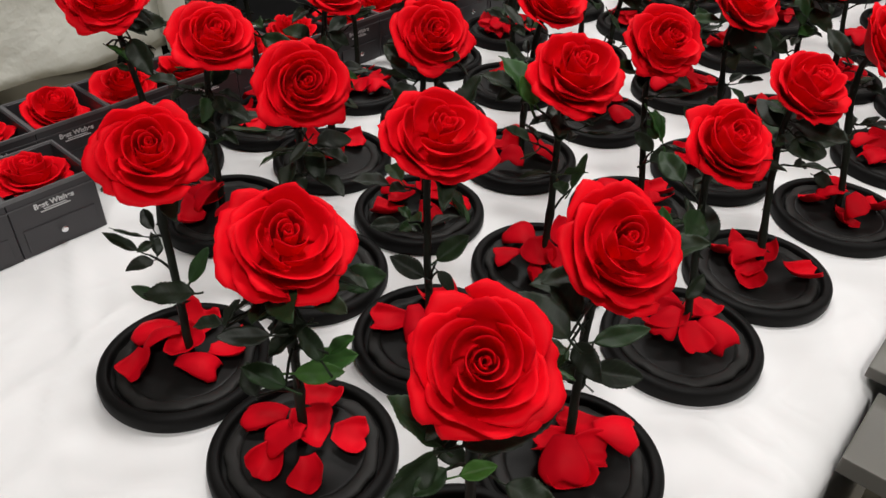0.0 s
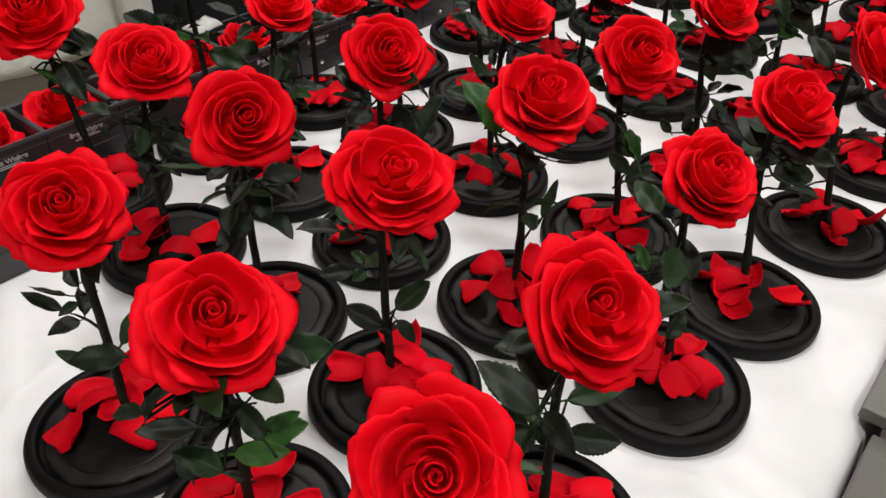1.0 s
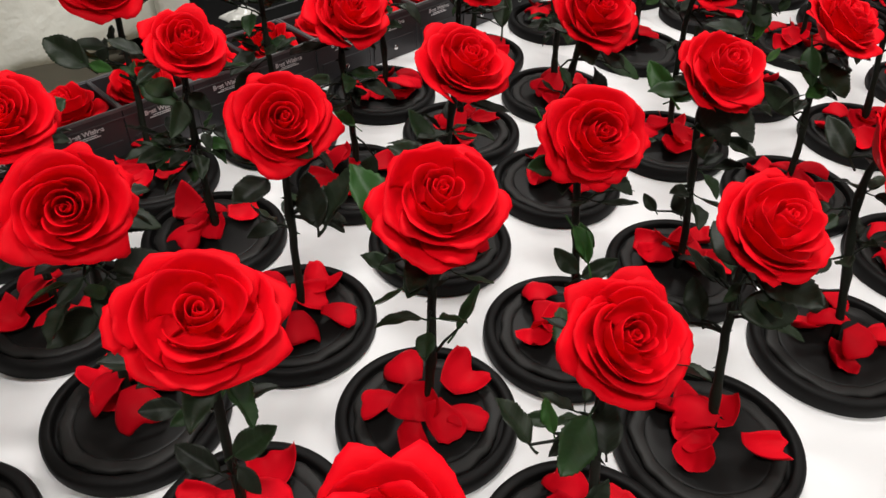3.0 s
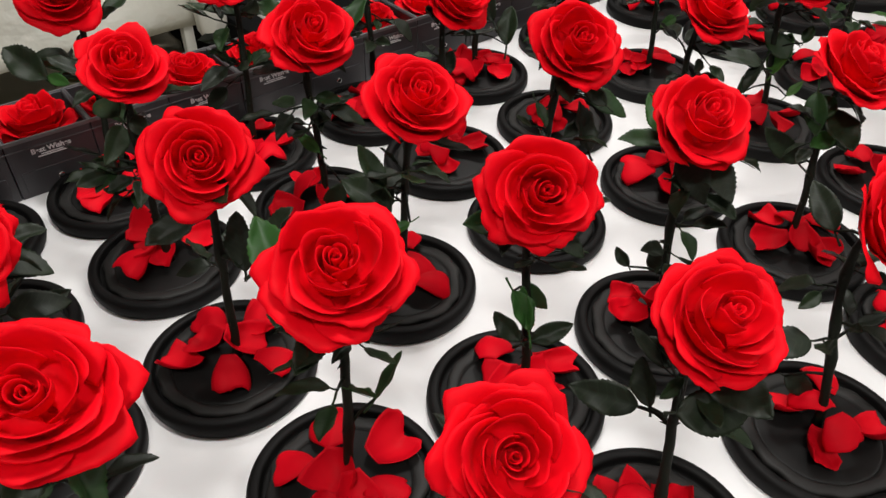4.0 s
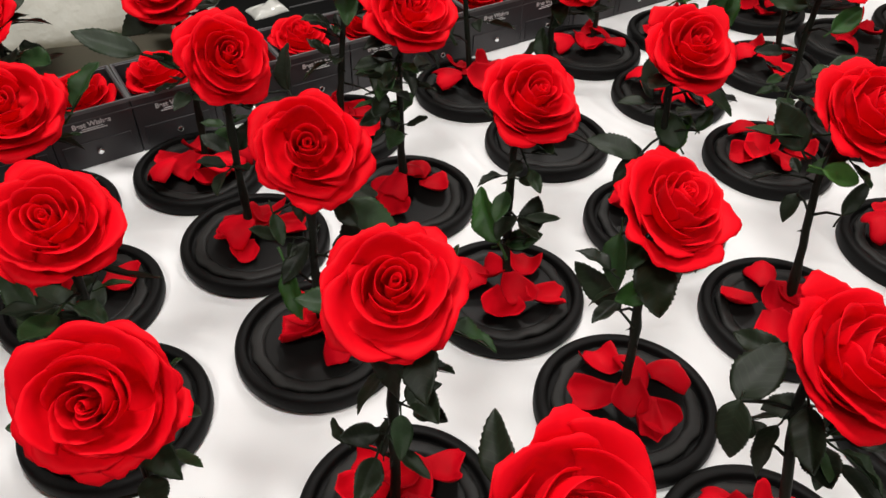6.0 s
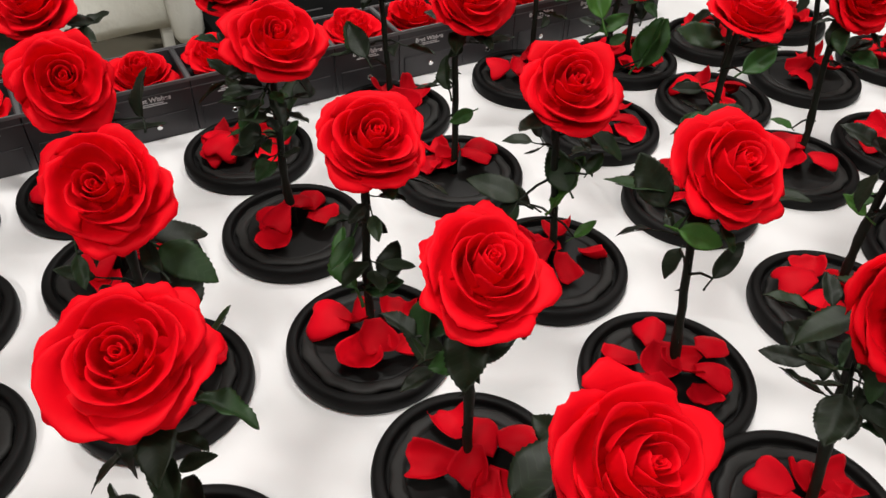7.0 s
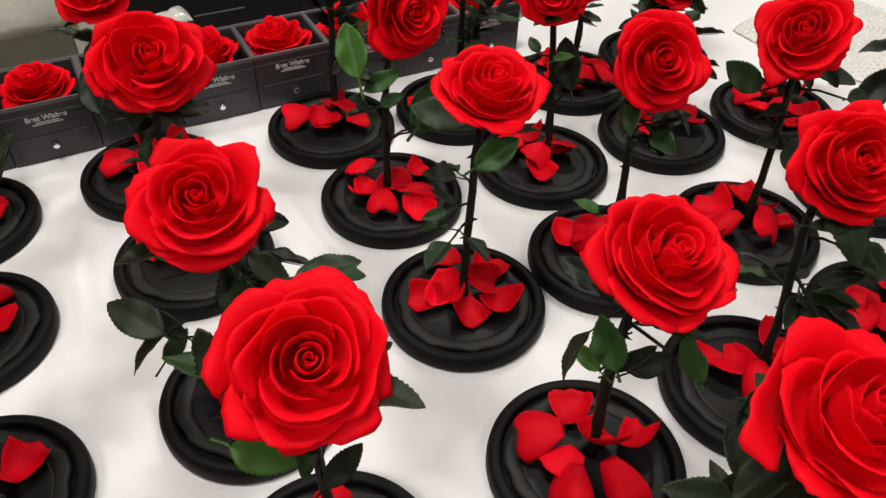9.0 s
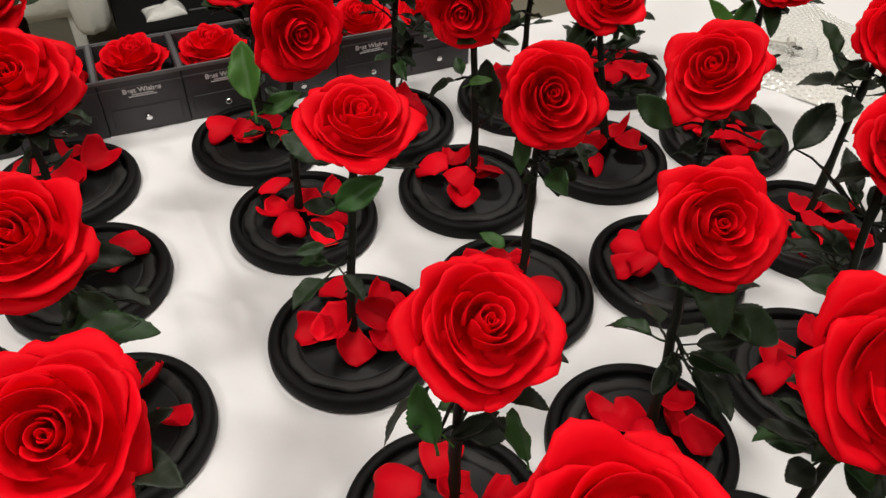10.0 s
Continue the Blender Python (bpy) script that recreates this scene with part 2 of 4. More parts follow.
def sheet_data(name, grid, thick, mat):
    """A thin solid from a grid of points (rows x columns x 3), given a thickness."""
    rows, cols, _ = grid.shape
    du = np.gradient(grid, axis=1)
    dv = np.gradient(grid, axis=0)
    nrm = np.cross(du, dv)
    nrm /= np.maximum(np.linalg.norm(nrm, axis=2, keepdims=True), 1e-9)
    taper = np.ones((rows, cols, 1))
    taper[-1], taper[:, 0], taper[:, -1] = 0.3, np.minimum(taper[:, 0], 0.3), np.minimum(taper[:, -1], 0.3)
    low = grid - nrm * thick * taper
    verts = np.concatenate([grid.reshape(-1, 3), low.reshape(-1, 3)]).tolist()
    off = rows * cols
    faces = []
    for r in range(rows - 1):
        for c in range(cols - 1):
            a, b, d, e = r * cols + c, r * cols + c + 1, (r + 1) * cols + c + 1, (r + 1) * cols + c
            faces.append((a, b, d, e))
            faces.append((off + e, off + d, off + b, off + a))
    ring = [c for c in range(cols)] + [r * cols + cols - 1 for r in range(1, rows)] + [(rows - 1) * cols + c for c in range(cols - 2, -1, -1)] + [r * cols for r in range(rows - 2, 0, -1)]
    for i, a in enumerate(ring):
        b = ring[(i + 1) % len(ring)]
        faces.append((b, a, off + a, off + b))
    me = bpy.data.meshes.new(name)
    me.from_pydata(verts, [], faces)
    me.materials.append(mat)
    me.polygons.foreach_set("use_smooth", [True] * len(me.polygons))
    me.update()
    return me


def tube(points, radii, sides=8):
    """Vertices and faces of a tapering tube along a line of points."""
    verts, faces = [], []
    up = Vector((0.3, 0.9, 0.1))
    for i, p in enumerate(points):
        t = (points[min(i + 1, len(points) - 1)] - points[max(i - 1, 0)]).normalized()
        s = t.cross(up).normalized()
        w = s.cross(t)
        for k in range(sides):
            a = 2 * math.pi * k / sides
            verts.append(p + (s * math.cos(a) + w * math.sin(a)) * radii[i])
    n = len(points)
    for i in range(n - 1):
        for k in range(sides):
            j = (k + 1) % sides
            faces.append((i * sides + k, i * sides + j, (i + 1) * sides + j, (i + 1) * sides + k))
    faces.append(tuple(range(sides - 1, -1, -1)))
    faces.append(tuple(range((n - 1) * sides, n * sides)))
    return verts, faces


def table_pose(d, side, z, turn=0.0):
    """A pose in the table's frame: d along it, side to its left of the right-hand edge."""
    c, s = math.cos(ALONG), math.sin(ALONG)
    return Matrix.Translation((c * d - s * side, s * d + c * side, z)) @ Matrix.Rotation(ALONG + radians(turn), 4, "Z")


# ---------------------------------------------------------------- the hall
def slab(name, x0, x1, y0, y1, z0, z1, mat, label):
    return tagged(part(name, block(bmesh.new(), x0, x1, y0, y1, z0, z1), mat), label, kind="structure")


slab("floor", -5, 5.5, -3.5, 8, -0.1, 0, CARPET, "brown-grey short pile carpet floor")
slab("ceiling", -5, 5.5, -3.5, 8, 3.4, 3.5, CEIL, "plain white ceiling of the hall")
slab("wall_south", -5, 5.5, -3.6, -3.5, 0, 3.4, WALL, "plain off-white painted hall wall")
slab("wall_north", -5, 5.5, 8, 8.1, 0, 3.4, WALL, "plain off-white painted hall wall")
slab("wall_west", -5.1, -5, -3.5, 8, 0, 3.4, WALL, "plain off-white painted hall wall")
slab("wall_east", 5.5, 5.6, -3.5, 8, 0, 3.4, WALL, "plain off-white painted hall wall")


# ---------------------------------------------------------------- the display table and its cloth
D0, D1, WIDE = -0.75, 2.33, 0.885


def build_table():
    base = tagged(new("display_table"), "long folding table hidden under a white cloth", "table")
    base.matrix_world = table_pose(0, 0, 0)
    part("tabletop", block(bmesh.new(), D0 + 0.02, D1 - 0.02, 0.02, WIDE - 0.02, TABLE - 0.035, TABLE - 0.006, 0.004), DARK, base)
    for x in (D0 + 0.12, D1 - 0.12):
        for y in (0.10, WIDE - 0.10):
            part("leg", block(bmesh.new(), x - 0.015, x + 0.015, y - 0.015, y + 0.015, 0.0, TABLE - 0.034, 0.003), DARK, base)


# creases in the cloth: middle along and across the table, heading, half length, height
CREASES = ((0.458, 0.06, 92, 0.07, 0.0042), (0.487, 0.06, 88, 0.07, 0.0042), (0.522, 0.055, 93, 0.06, 0.0036), (0.65, 0.06, -25, 0.07, 0.003), (1.295, 0.50, 97, 0.22, 0.0045),
           (1.262, 0.52, 88, 0.12, 0.003), (0.30, 0.16, 30, 0.18, 0.0032), (0.42, 0.13, -42, 0.10, 0.003), (1.45, 0.60, 58, 0.15, 0.0038), (1.30, 0.47, -35, 0.14, 0.003),
           (0.10, 0.50, 14, 0.20, 0.003), (0.95, 0.55, 42, 0.16, 0.0036), (1.75, 0.66, -22, 0.15, 0.003), (1.60, 0.50, 17, 0.14, 0.0034), (0.75, 0.62, -27, 0.12, 0.0034),
           (0.22, 0.60, 70, 0.14, 0.0034), (1.10, 0.62, 85, 0.14, 0.0036), (0.85, 0.40, 60, 0.12, 0.003), (1.85, 0.45, 75, 0.12, 0.003))
CREASES = [(x, y, math.cos(radians(a)), math.sin(radians(a)), size, h) for x, y, a, size, h in CREASES]


def build_cloth():
    """One sheet: up the right-hand side, over the table, down the left, with folds in the hanging parts and creases on top."""
    section = [(-0.030, 0.03, 1.0), (-0.022, 0.25, 0.9), (-0.012, 0.5, 0.6), (-0.004, 0.66, 0.25), (0.0, 0.71, 0.1)]
    for k in range(1, 7):
        a = math.pi / 2 * k / 6
        section.append((0.026 * (1 - math.cos(a)), TABLE - 0.026 + 0.026 * math.sin(a), 0.0))
    for k in range(1, 130):
        section.append((0.026 + (WIDE - 0.052) * k / 130, TABLE, 0.0))
    for k in range(0, 7):
        a = math.pi / 2 * (1 - k / 6)
        section.append((WIDE - 0.026 + 0.026 * math.cos(a), TABLE - 0.026 + 0.026 * math.sin(a), 0.0))
    section += [(WIDE + 0.004, 0.66, 0.25), (WIDE + 0.012, 0.5, 0.6), (WIDE + 0.022, 0.25, 0.9), (WIDE + 0.03, 0.03, 1.0)]
    nx = 520
    c, s = math.cos(ALONG), math.sin(ALONG)
    feet = np.array([(c * x + s * y, c * y - s * x) for x, y in STANDS])
    grid = np.zeros((nx, len(section), 3))
    for i in range(nx):
        x = D0 + (D1 - D0) * i / (nx - 1)
        for j, (y, z, hang) in enumerate(section):
            fold = 0.018 * math.sin(x * 21 + 1.3 * math.sin(x * 5)) * hang
            out = -fold if y < WIDE / 2 else fold
            dz = 0.0
            if hang == 0.0:
                gap = float(np.sqrt(((feet - (x, y)) ** 2).sum(axis=1)).min()) - 0.069
                free = min(1.0, max(0.0, gap / 0.022)) * (1.0 if y < 0.655 else max(0.0, 1 - (y - 0.655) / 0.02))
                wave = noise.noise((x * 5.0, y * 7.0, 0.3))
                ridge = max(0.0, 1 - abs(noise.noise((x * 6.5 + y * 6.0, (y - x * 0.5) * 4.1, 2.2))) * 4.5) ** 1.5
                ridge2 = max(0.0, 1 - abs(noise.noise((x * 9.0 - y * 11.0, (y + x * 0.6) * 7.0, 7.7))) * 5.0) ** 1.5
                fold = 0.0
                for x0, y0, ca, sa, size, h in CREASES:
                    run = ((x - x0) * ca + (y - y0) * sa) / size
                    if abs(run) < 2:
                        off = ((y - y0) * ca - (x - x0) * sa + 0.004 * math.sin(run * 3)) / 0.0085
                        if abs(off) < 3:
                            fold += h * math.exp(-off * off - run * run)
                dz = -0.001 + free * (0.0032 * max(-0.3, wave) + 0.0050 * ridge + 0.0030 * ridge2 + 1.4 * fold)
                dz += 0.0045 * noise.noise((x * 7.0, y * 11.0, 5.0)) * (1 if y < 0.04 or y > WIDE - 0.04 else 0.0)
            grid[i, j] = (x, y + out + 0.004 * noise.noise((x * 9, z * 6, y)) * (1 if y < 0.05 or y > WIDE - 0.05 else 0), z + dz)
    me = sheet_data("tablecloth", grid, 0.0012, CLOTH)
    ob = tagged(new("tablecloth", me), "white cotton tablecloth with soft creases, hanging to the floor", "tablecloth")
    ob.matrix_world = table_pose(0, 0, 0)


build_table()
STANDS = []


# ---------------------------------------------------------------- roses: shared shapes
def bezier(p, t):
    a, b, c, d = p
    return tuple((1 - t) ** 3 * a[i] + 3 * (1 - t) ** 2 * t * b[i] + 3 * (1 - t) * t * t * c[i] + t ** 3 * d[i] for i in (0, 1))


def petal_grid(rng, angle, r, zt, width, lip, roll, cup, dip, sharp):
    """A petal of an open rose: it starts at the heart, swells into a cup (cup = 1) or lies open (0); its rim turns back in a soft roll, most at the flanks, which leaves a point or two corners (sharp: how plain they are)."""
    nu, nv = 25, 15
    grid = np.zeros((nv, nu, 3))
    ph1, ph2, amp = rng.uniform(0, 6.3), rng.uniform(0, 6.3), rng.uniform(0.4, 1.0)
    shape = rng.choice(("point", "corners", "corners", "round")) if cup < 0.4 else rng.choice(("point", "point", "corners", "round"))
    peak = rng.uniform(-0.4, 0.4)
    c1, c2 = rng.uniform(-0.75, -0.45), rng.uniform(0.4, 0.75)
    slant, spiral = rng.uniform(-0.0028, 0.0028) * min(1.0, r / 0.022), rng.uniform(0.05, 0.11) if cup < 0.4 else rng.uniform(0.10, 0.19)
    notch = rng.uniform(0.0, 0.04) * sharp
    wave = amp * min(0.07, 1.8 * r)
    nu_peak = rng.uniform(-0.5, 0.5)
    crease = rng.uniform(0.0, 0.0012) * (1 - cup)
    prof = ((0.002, zt - 0.025), ((0.42 + 0.50 * cup) * r, zt - 0.022 - 0.004 * cup), ((0.74 + 0.27 * cup) * r, zt - dip), (r, zt))
    for j in range(nu):
        u = -1 + 2 * j / (nu - 1)
        if shape == "point":
            ext = 1.03 - sharp * 0.13 * abs(u - peak) ** 1.3 - 0.10 * abs(u) ** 4
            late = abs(u - peak)
        elif shape == "corners":
            near = min(abs(u - c1), abs(u - c2))
            ext = 1.03 - sharp * 0.09 * near ** 0.9 - 0.34 * max(0.0, abs(u) - 0.68) ** 1.2
            late = near * 1.3
        else:
            ext = 1.0 - 0.16 * abs(u) ** 2.6
            late = 0.2 + 0.4 * abs(u)
        ext -= notch * math.exp(-((u - nu_peak) / 0.10) ** 2)
        ext += 0.010 * amp * math.sin(5 * u + ph1) + (rng.uniform(-0.008, 0.008) + 0.006 * amp * math.sin(11 * u + ph2)) * sharp
        frill = (rng.uniform(-0.0004, 0.0004) + 0.0009 * math.sin(7 * u + ph2) * amp) * sharp
        begin = 0.80 - 0.20 * min(1.0, late) * (1 - 0.5 * cup)
        for i in range(nv):
            v = (i / (nv - 1)) ** 0.85 * ext
            rr, z = bezier(prof, min(v, 1.06))
            a = angle + radians(width) / 2 * u * (0.25 + 0.75 * min(1, v * 1.15) ** 0.7)
            tip = max(0.0, (v - begin) / (1.02 - begin))
            turn = max(0.25, 1.1 - 0.75 * late)
            rr *= 1 + spiral * u * v + wave * math.sin(3.6 * u + ph2) * v * v
            rr += lip * (tip ** 1.5) * turn * (1 + 0.2 * math.sin(3 * u + ph2) * amp)
            z -= lip * tip ** 2.6 * (0.5 + 0.5 * min(1.0, late))
            fold = max(0.0, abs(u) - 0.30) / 0.70
            rr -= roll * 0.20 * fold ** 2.0 * v ** 2
            z += slant * u * v + 0.045 * r * amp * math.sin(3.5 * u + ph1) * v ** 2 - roll * fold ** 2.2 * v ** 2
            z += 0.0008 * (1 - cup) * math.sin(2.3 * u + ph2) * math.sin(math.pi * min(v, 1)) + frill * tip - crease * math.exp(-((u - peak) / 0.12) ** 2) * v
            grid[i, j] = (rr * math.cos(a), rr * math.sin(a), z)
    return grid


def bud_grid(rng):
    """The closed core of the rose: one petal rolled into a small cone that is open at the tip."""
    turns, nu, nv = 1.15, 30, 7
    grid = np.zeros((nv, nu, 3))
    ph = rng.uniform(0, 6.3)
    for j in range(nu):
        f = j / (nu - 1)
        a = ph + turns * 2 * math.pi * f
        top = 0.0145 + 0.0014 * f + 0.0008 * math.sin(a + ph)
        for i in range(nv):
            v = i / (nv - 1)
            rr = (0.0016 + 0.0018 * f) * (0.40 + 0.80 * v ** 0.5 - 0.42 * v ** 3) * (1 + 0.18 * math.sin(2 * a + ph))
            grid[i, j] = (rr * math.cos(a), rr * math.sin(a), 0.002 - 0.008 * f + (top - 0.002 + 0.008 * f) * v)
    return grid


# the rounds of petals of a bloom, from the heart out: number, radius, height of the rim, width in degrees, rolled lip, turned-down flanks, cup, dip, ragged rim
ROUNDS = ((2, 0.0038, 0.0166, 205, -0.0004, 0.0004, 1.0, 0.0130, 0.3),
          (2, 0.0070, 0.0180, 196, -0.0002, 0.0008, 1.05, 0.0150, 0.3),
          (3, 0.0112, 0.0188, 146, 0.0004, 0.0016, 1.05, 0.0180, 0.5),
          (3, 0.0172, 0.0184, 138, 0.0016, 0.0034, 1.02, 0.0195, 0.8),
          (3, 0.0248, 0.0150, 146, 0.0036, 0.0046, 0.84, 0.0165, 1.1),
          (4, 0.0330, 0.0066, 126, 0.0044, 0.0052, 0.54, 0.0110, 1.6),
          (5, 0.0404, -0.0040, 112, 0.0036, 0.0050, 0.14, 0.0020, 2.0))


def head_variant(seed):
    """The meshes of one bloom, 8 cm across, looking along +z, its heart at z = 0.0175; the petals stand in rounds, each turned against the one inside."""
    rng = random.Random(seed)
    heart, grids = bud_grid(rng), []
    start, swing, swell = rng.uniform(0, 360), rng.uniform(0, 6.3), rng.uniform(0.92, 1.12)
    shift = rng.uniform(0.0005, 0.0030)
    for k, (n, r0, z0, w0, lip, roll, cup, dip, sharp) in enumerate(ROUNDS):
        start += 180 / n + rng.uniform(-25, 25)
        inner = 1 - k / 6
        for i in range(n):
            ang = radians(start + 360 * i / n + rng.uniform(-13, 13))
            # the petals of one round tuck into each other in turn
            r = r0 * (swell if 2 < k < 5 else 1) * (1 if k < 3 else rng.uniform(0.90, 1.12) if k < 6 else rng.uniform(0.93, 1.07)) + 0.0014 * (i / n - 0.5)
            zt = z0 + rng.uniform(-0.0015, 0.0015) * (0.6 if k < 3 else 1 if k < 4 else 1.6)
            grid = petal_grid(rng, ang, r, zt, w0 * rng.uniform(0.88, 1.12), lip * rng.uniform(0.6, 1.35), roll * rng.uniform(0.3, 1.5), cup, dip * rng.uniform(0.85, 1.15), sharp * rng.uniform(0.7, 1.3))
            rise = np.clip((grid[:, :, 2] + 0.01) / 0.025, 0, 1) * inner * shift
            grid[:, :, 0] += rise * math.cos(swing)
            grid[:, :, 1] += rise * math.sin(swing)
            grids.append(grid)
    heart[:, :, 0] += shift * math.cos(swing)
    heart[:, :, 1] += shift * math.sin(swing)
    # all blooms to the same mean width
    pts = np.concatenate([g.reshape(-1, 3) for g in grids])
    reach = np.hypot(pts[:, 0], pts[:, 1])
    sector = ((np.arctan2(pts[:, 1], pts[:, 0]) + math.pi) / (2 * math.pi) * 35.99).astype(int)
    scale = 0.0415 / np.mean([reach[sector == k].max() for k in range(36)])
    return sheet_data("rose_bloom", heart * (scale, scale, 1), 0.0005, PETAL), [sheet_data("petal", g * (scale, scale, 1), 0.0009, PETAL) for g in grids]


CUP = lathe_data("receptacle", ((0.003, -0.0245), (0.012, -0.0222), (0.0195, -0.0162), (0.0265, -0.0085), (0.0295, -0.0042), (0.0285, -0.0036), (0.0250, -0.0070), (0.018, -0.0135), (0.011, -0.0175), (0.002, -0.0185)), 28, PETAL)
HEADS = [head_variant(11 + i) for i in range(9)]


def loose_petal(seed):
    """A single fallen petal, about 3 cm across: a thin shell with a narrow foot, a broad ragged end and rims that have curled up as it dried; one in three lies with its hollow down."""
    rng = random.Random(seed)
    nu, nv = 17, 13
    grid = np.zeros((nv, nu, 3))
    length, wide = rng.uniform(0.026, 0.034), rng.uniform(0.026, 0.035)
    bowl, twist = rng.uniform(20, 42), rng.uniform(-0.5, 0.5)
    left, right, tip = rng.uniform(0.001, 0.0065), rng.uniform(0.001, 0.0065), rng.uniform(-0.005, 0.0055)
    ph, ph2, peak = rng.uniform(0, 6.3), rng.uniform(0, 6.3), rng.uniform(-0.45, 0.45)
    shape = rng.choice(("point", "corners", "round", "notch"))
    for j in range(nu):
        u = -1 + 2 * j / (nu - 1)
        if shape == "point":
            ext = 1.05 - 0.28 * abs(u - peak) ** 1.1
        elif shape == "corners":
            ext = 1.02 - 0.16 * min(abs(u - 0.6), abs(u + 0.55)) - 0.5 * max(0.0, abs(u) - 0.7)
        elif shape == "notch":
            ext = 1.0 - 0.20 * abs(u) ** 2.4 - 0.07 * math.exp(-((u - peak) / 0.16) ** 2)
        else:
            ext = 1.0 - 0.22 * abs(u) ** 2.4
        ext += 0.018 * math.sin(7 * u + ph) + rng.uniform(-0.012, 0.012)
        for i in range(nv):
            v = i / (nv - 1) * ext
            w = wide / 2 * (0.40 + 0.60 * math.sin(math.pi / 2 * min(1, v * 1.45)) ** 1.1)
            x = length * (v - 0.5)
            y = w * u
            z = bowl * (x * x * 0.6 + y * y) + twist * y * v + 0.0007 * math.sin(5 * u + ph2) * v
            curl = max(0.0, abs(u) - 0.55) / 0.45
            z += (left if u < 0 else right) * curl ** 1.7 * v
            y -= 0.30 * (left if u < 0 else right) * curl ** 2 * v * (1 if u > 0 else -1)
            back = max(0.0, (v - 0.68) / 0.32)
            z += tip * back ** 1.8 + 0.0006 * math.sin(9 * u + ph) * back
            x -= 0.25 * abs(tip) * back ** 2
            grid[i, j] = (x, y, -0.8 * z if seed % 3 == 1 else z)
    grid[:, :, 2] -= grid[:, :, 2].min() - 0.0008
    return sheet_data("fallen_petal", grid, 0.0006, FALLEN)


LOOSE = [loose_petal(50 + i) for i in range(18)]


def leaf_data(seed):
    """A serrated leaf on a thin stalk that leaves the origin along +x."""
    rng = random.Random(seed)
    length = rng.uniform(0.032, 0.046)
    wide = length * rng.uniform(0.44, 0.66)
    stalk = rng.uniform(0.006, 0.016)
    fold, bend, wave = rng.uniform(0.15, 0.60), rng.uniform(-0.4, 0.8), rng.uniform(0.0005, 0.0016)
    nv, half = 27, 4
    cols = 2 * half + 1
    grid = np.zeros((nv, cols, 3))
    for i in range(nv):
        v = i / (nv - 1)
        w = wide / 2 * (math.sin(math.pi * v ** 0.82) ** 0.75 if 0 < v < 1 else 0.0)
        tooth = (1.0 if i % 2 else 0.93)
        for j in range(cols):
            u = (j - half) / half
            x = stalk + length * (v + 0.018 * (abs(u) == 1) * (i % 2) * (v < 0.95))
            y = w * u * (tooth if abs(u) == 1 else 1.0)
            z = fold * abs(y) - bend * length * v * v * 0.5 + wave * math.sin(v * 14 + 2 * u) * abs(u)
            grid[i, j] = (x, y, z)
    me = sheet_data("leaf", grid, 0.0005, LEAF)
    line = [Vector((stalk * k / 3, 0, -0.0008 * math.sin(k))) for k in range(4)] + [Vector((stalk + length * q, 0, -0.0007 - bend * length * q * q * 0.5)) for q in (0.15, 0.35, 0.6, 0.85)]
    verts, faces = tube(line, [0.0011, 0.0010, 0.0009, 0.0009, 0.0008, 0.0007, 0.0005, 0.0003], 5)
    bm = bmesh.new()
    bm.from_mesh(me)
    vs = [bm.verts.new(v) for v in verts]
    for f in faces:
        bm.faces.new([vs[q] for q in f]).smooth = True
    bm.to_mesh(me)
    bm.free()
    return me, length, stalk


THORN = mesh_data("thorn", [(0, 0, 0.0022), (0, 0.0011, 0), (0, 0, -0.0016), (0, -0.0011, 0), (0.0048, 0, -0.0012)], [(0, 1, 4), (1, 2, 4), (2, 3, 4), (3, 0, 4), (3, 2, 1, 0)], STEM)
LEAVES = [leaf_data(80 + i) for i in range(8)]

BASE_MESH = lathe_data("base", ((0.0676, 0.0000), (0.0680, 0.0011), (0.0690, 0.0035), (0.0690, 0.0084), (0.0686, 0.0113), (0.0677, 0.0135), (0.0662, 0.0149), (0.0645, 0.0154), (0.0620, 0.0155), (0.0603, 0.0151),
                                (0.0594, 0.0141), (0.0591, 0.0113), (0.0588, 0.0081), (0.0572, 0.0076), (0.030, 0.0076)), 72, BLACK)


def plate_variant(seed):
    """The raised disc inside the rim and its ring, whose outline waves to imitate a reflection."""
    rng = random.Random(seed)
    p = [rng.uniform(0, 6.3) for _ in range(4)]

    def wob(k, a):
        s = (0.0008 * math.sin(5 * a + p[0]) + 0.0006 * math.sin(11 * a + p[1]) + 0.0004 * math.sin(19 * a + p[2]))
        return s * (1.3 if 1 <= k <= 4 else 0.7 if k in (5, 6) else 0)
    ring = lathe_data("plate_ring", ((0.0470, 0.0074), (0.0553, 0.0076), (0.0556, 0.0104), (0.0550, 0.0120), (0.0532, 0.0128), (0.0475, 0.0125), (0.0455, 0.0116), (0.0440, 0.0079)), 72, RING, wob)
    disc = lathe_data("plate", ((0.0452, 0.0076), (0.0455, 0.0106), (0.0448, 0.0113), (0.0430, 0.0114), (0.010, 0.0114)), 72, PLATE)
    return disc, ring


PLATES = [plate_variant(5 + i) for i in range(4)]
PLATE_TOP = 0.0114


# ---------------------------------------------------------------- a rose on its stand
def aim(axis, spin):
    """A turn that takes +z to the axis, after a spin about it."""
    return Vector((0, 0, 1)).rotation_difference(axis).to_matrix().to_4x4() @ Matrix.Rotation(spin, 4, "Z")


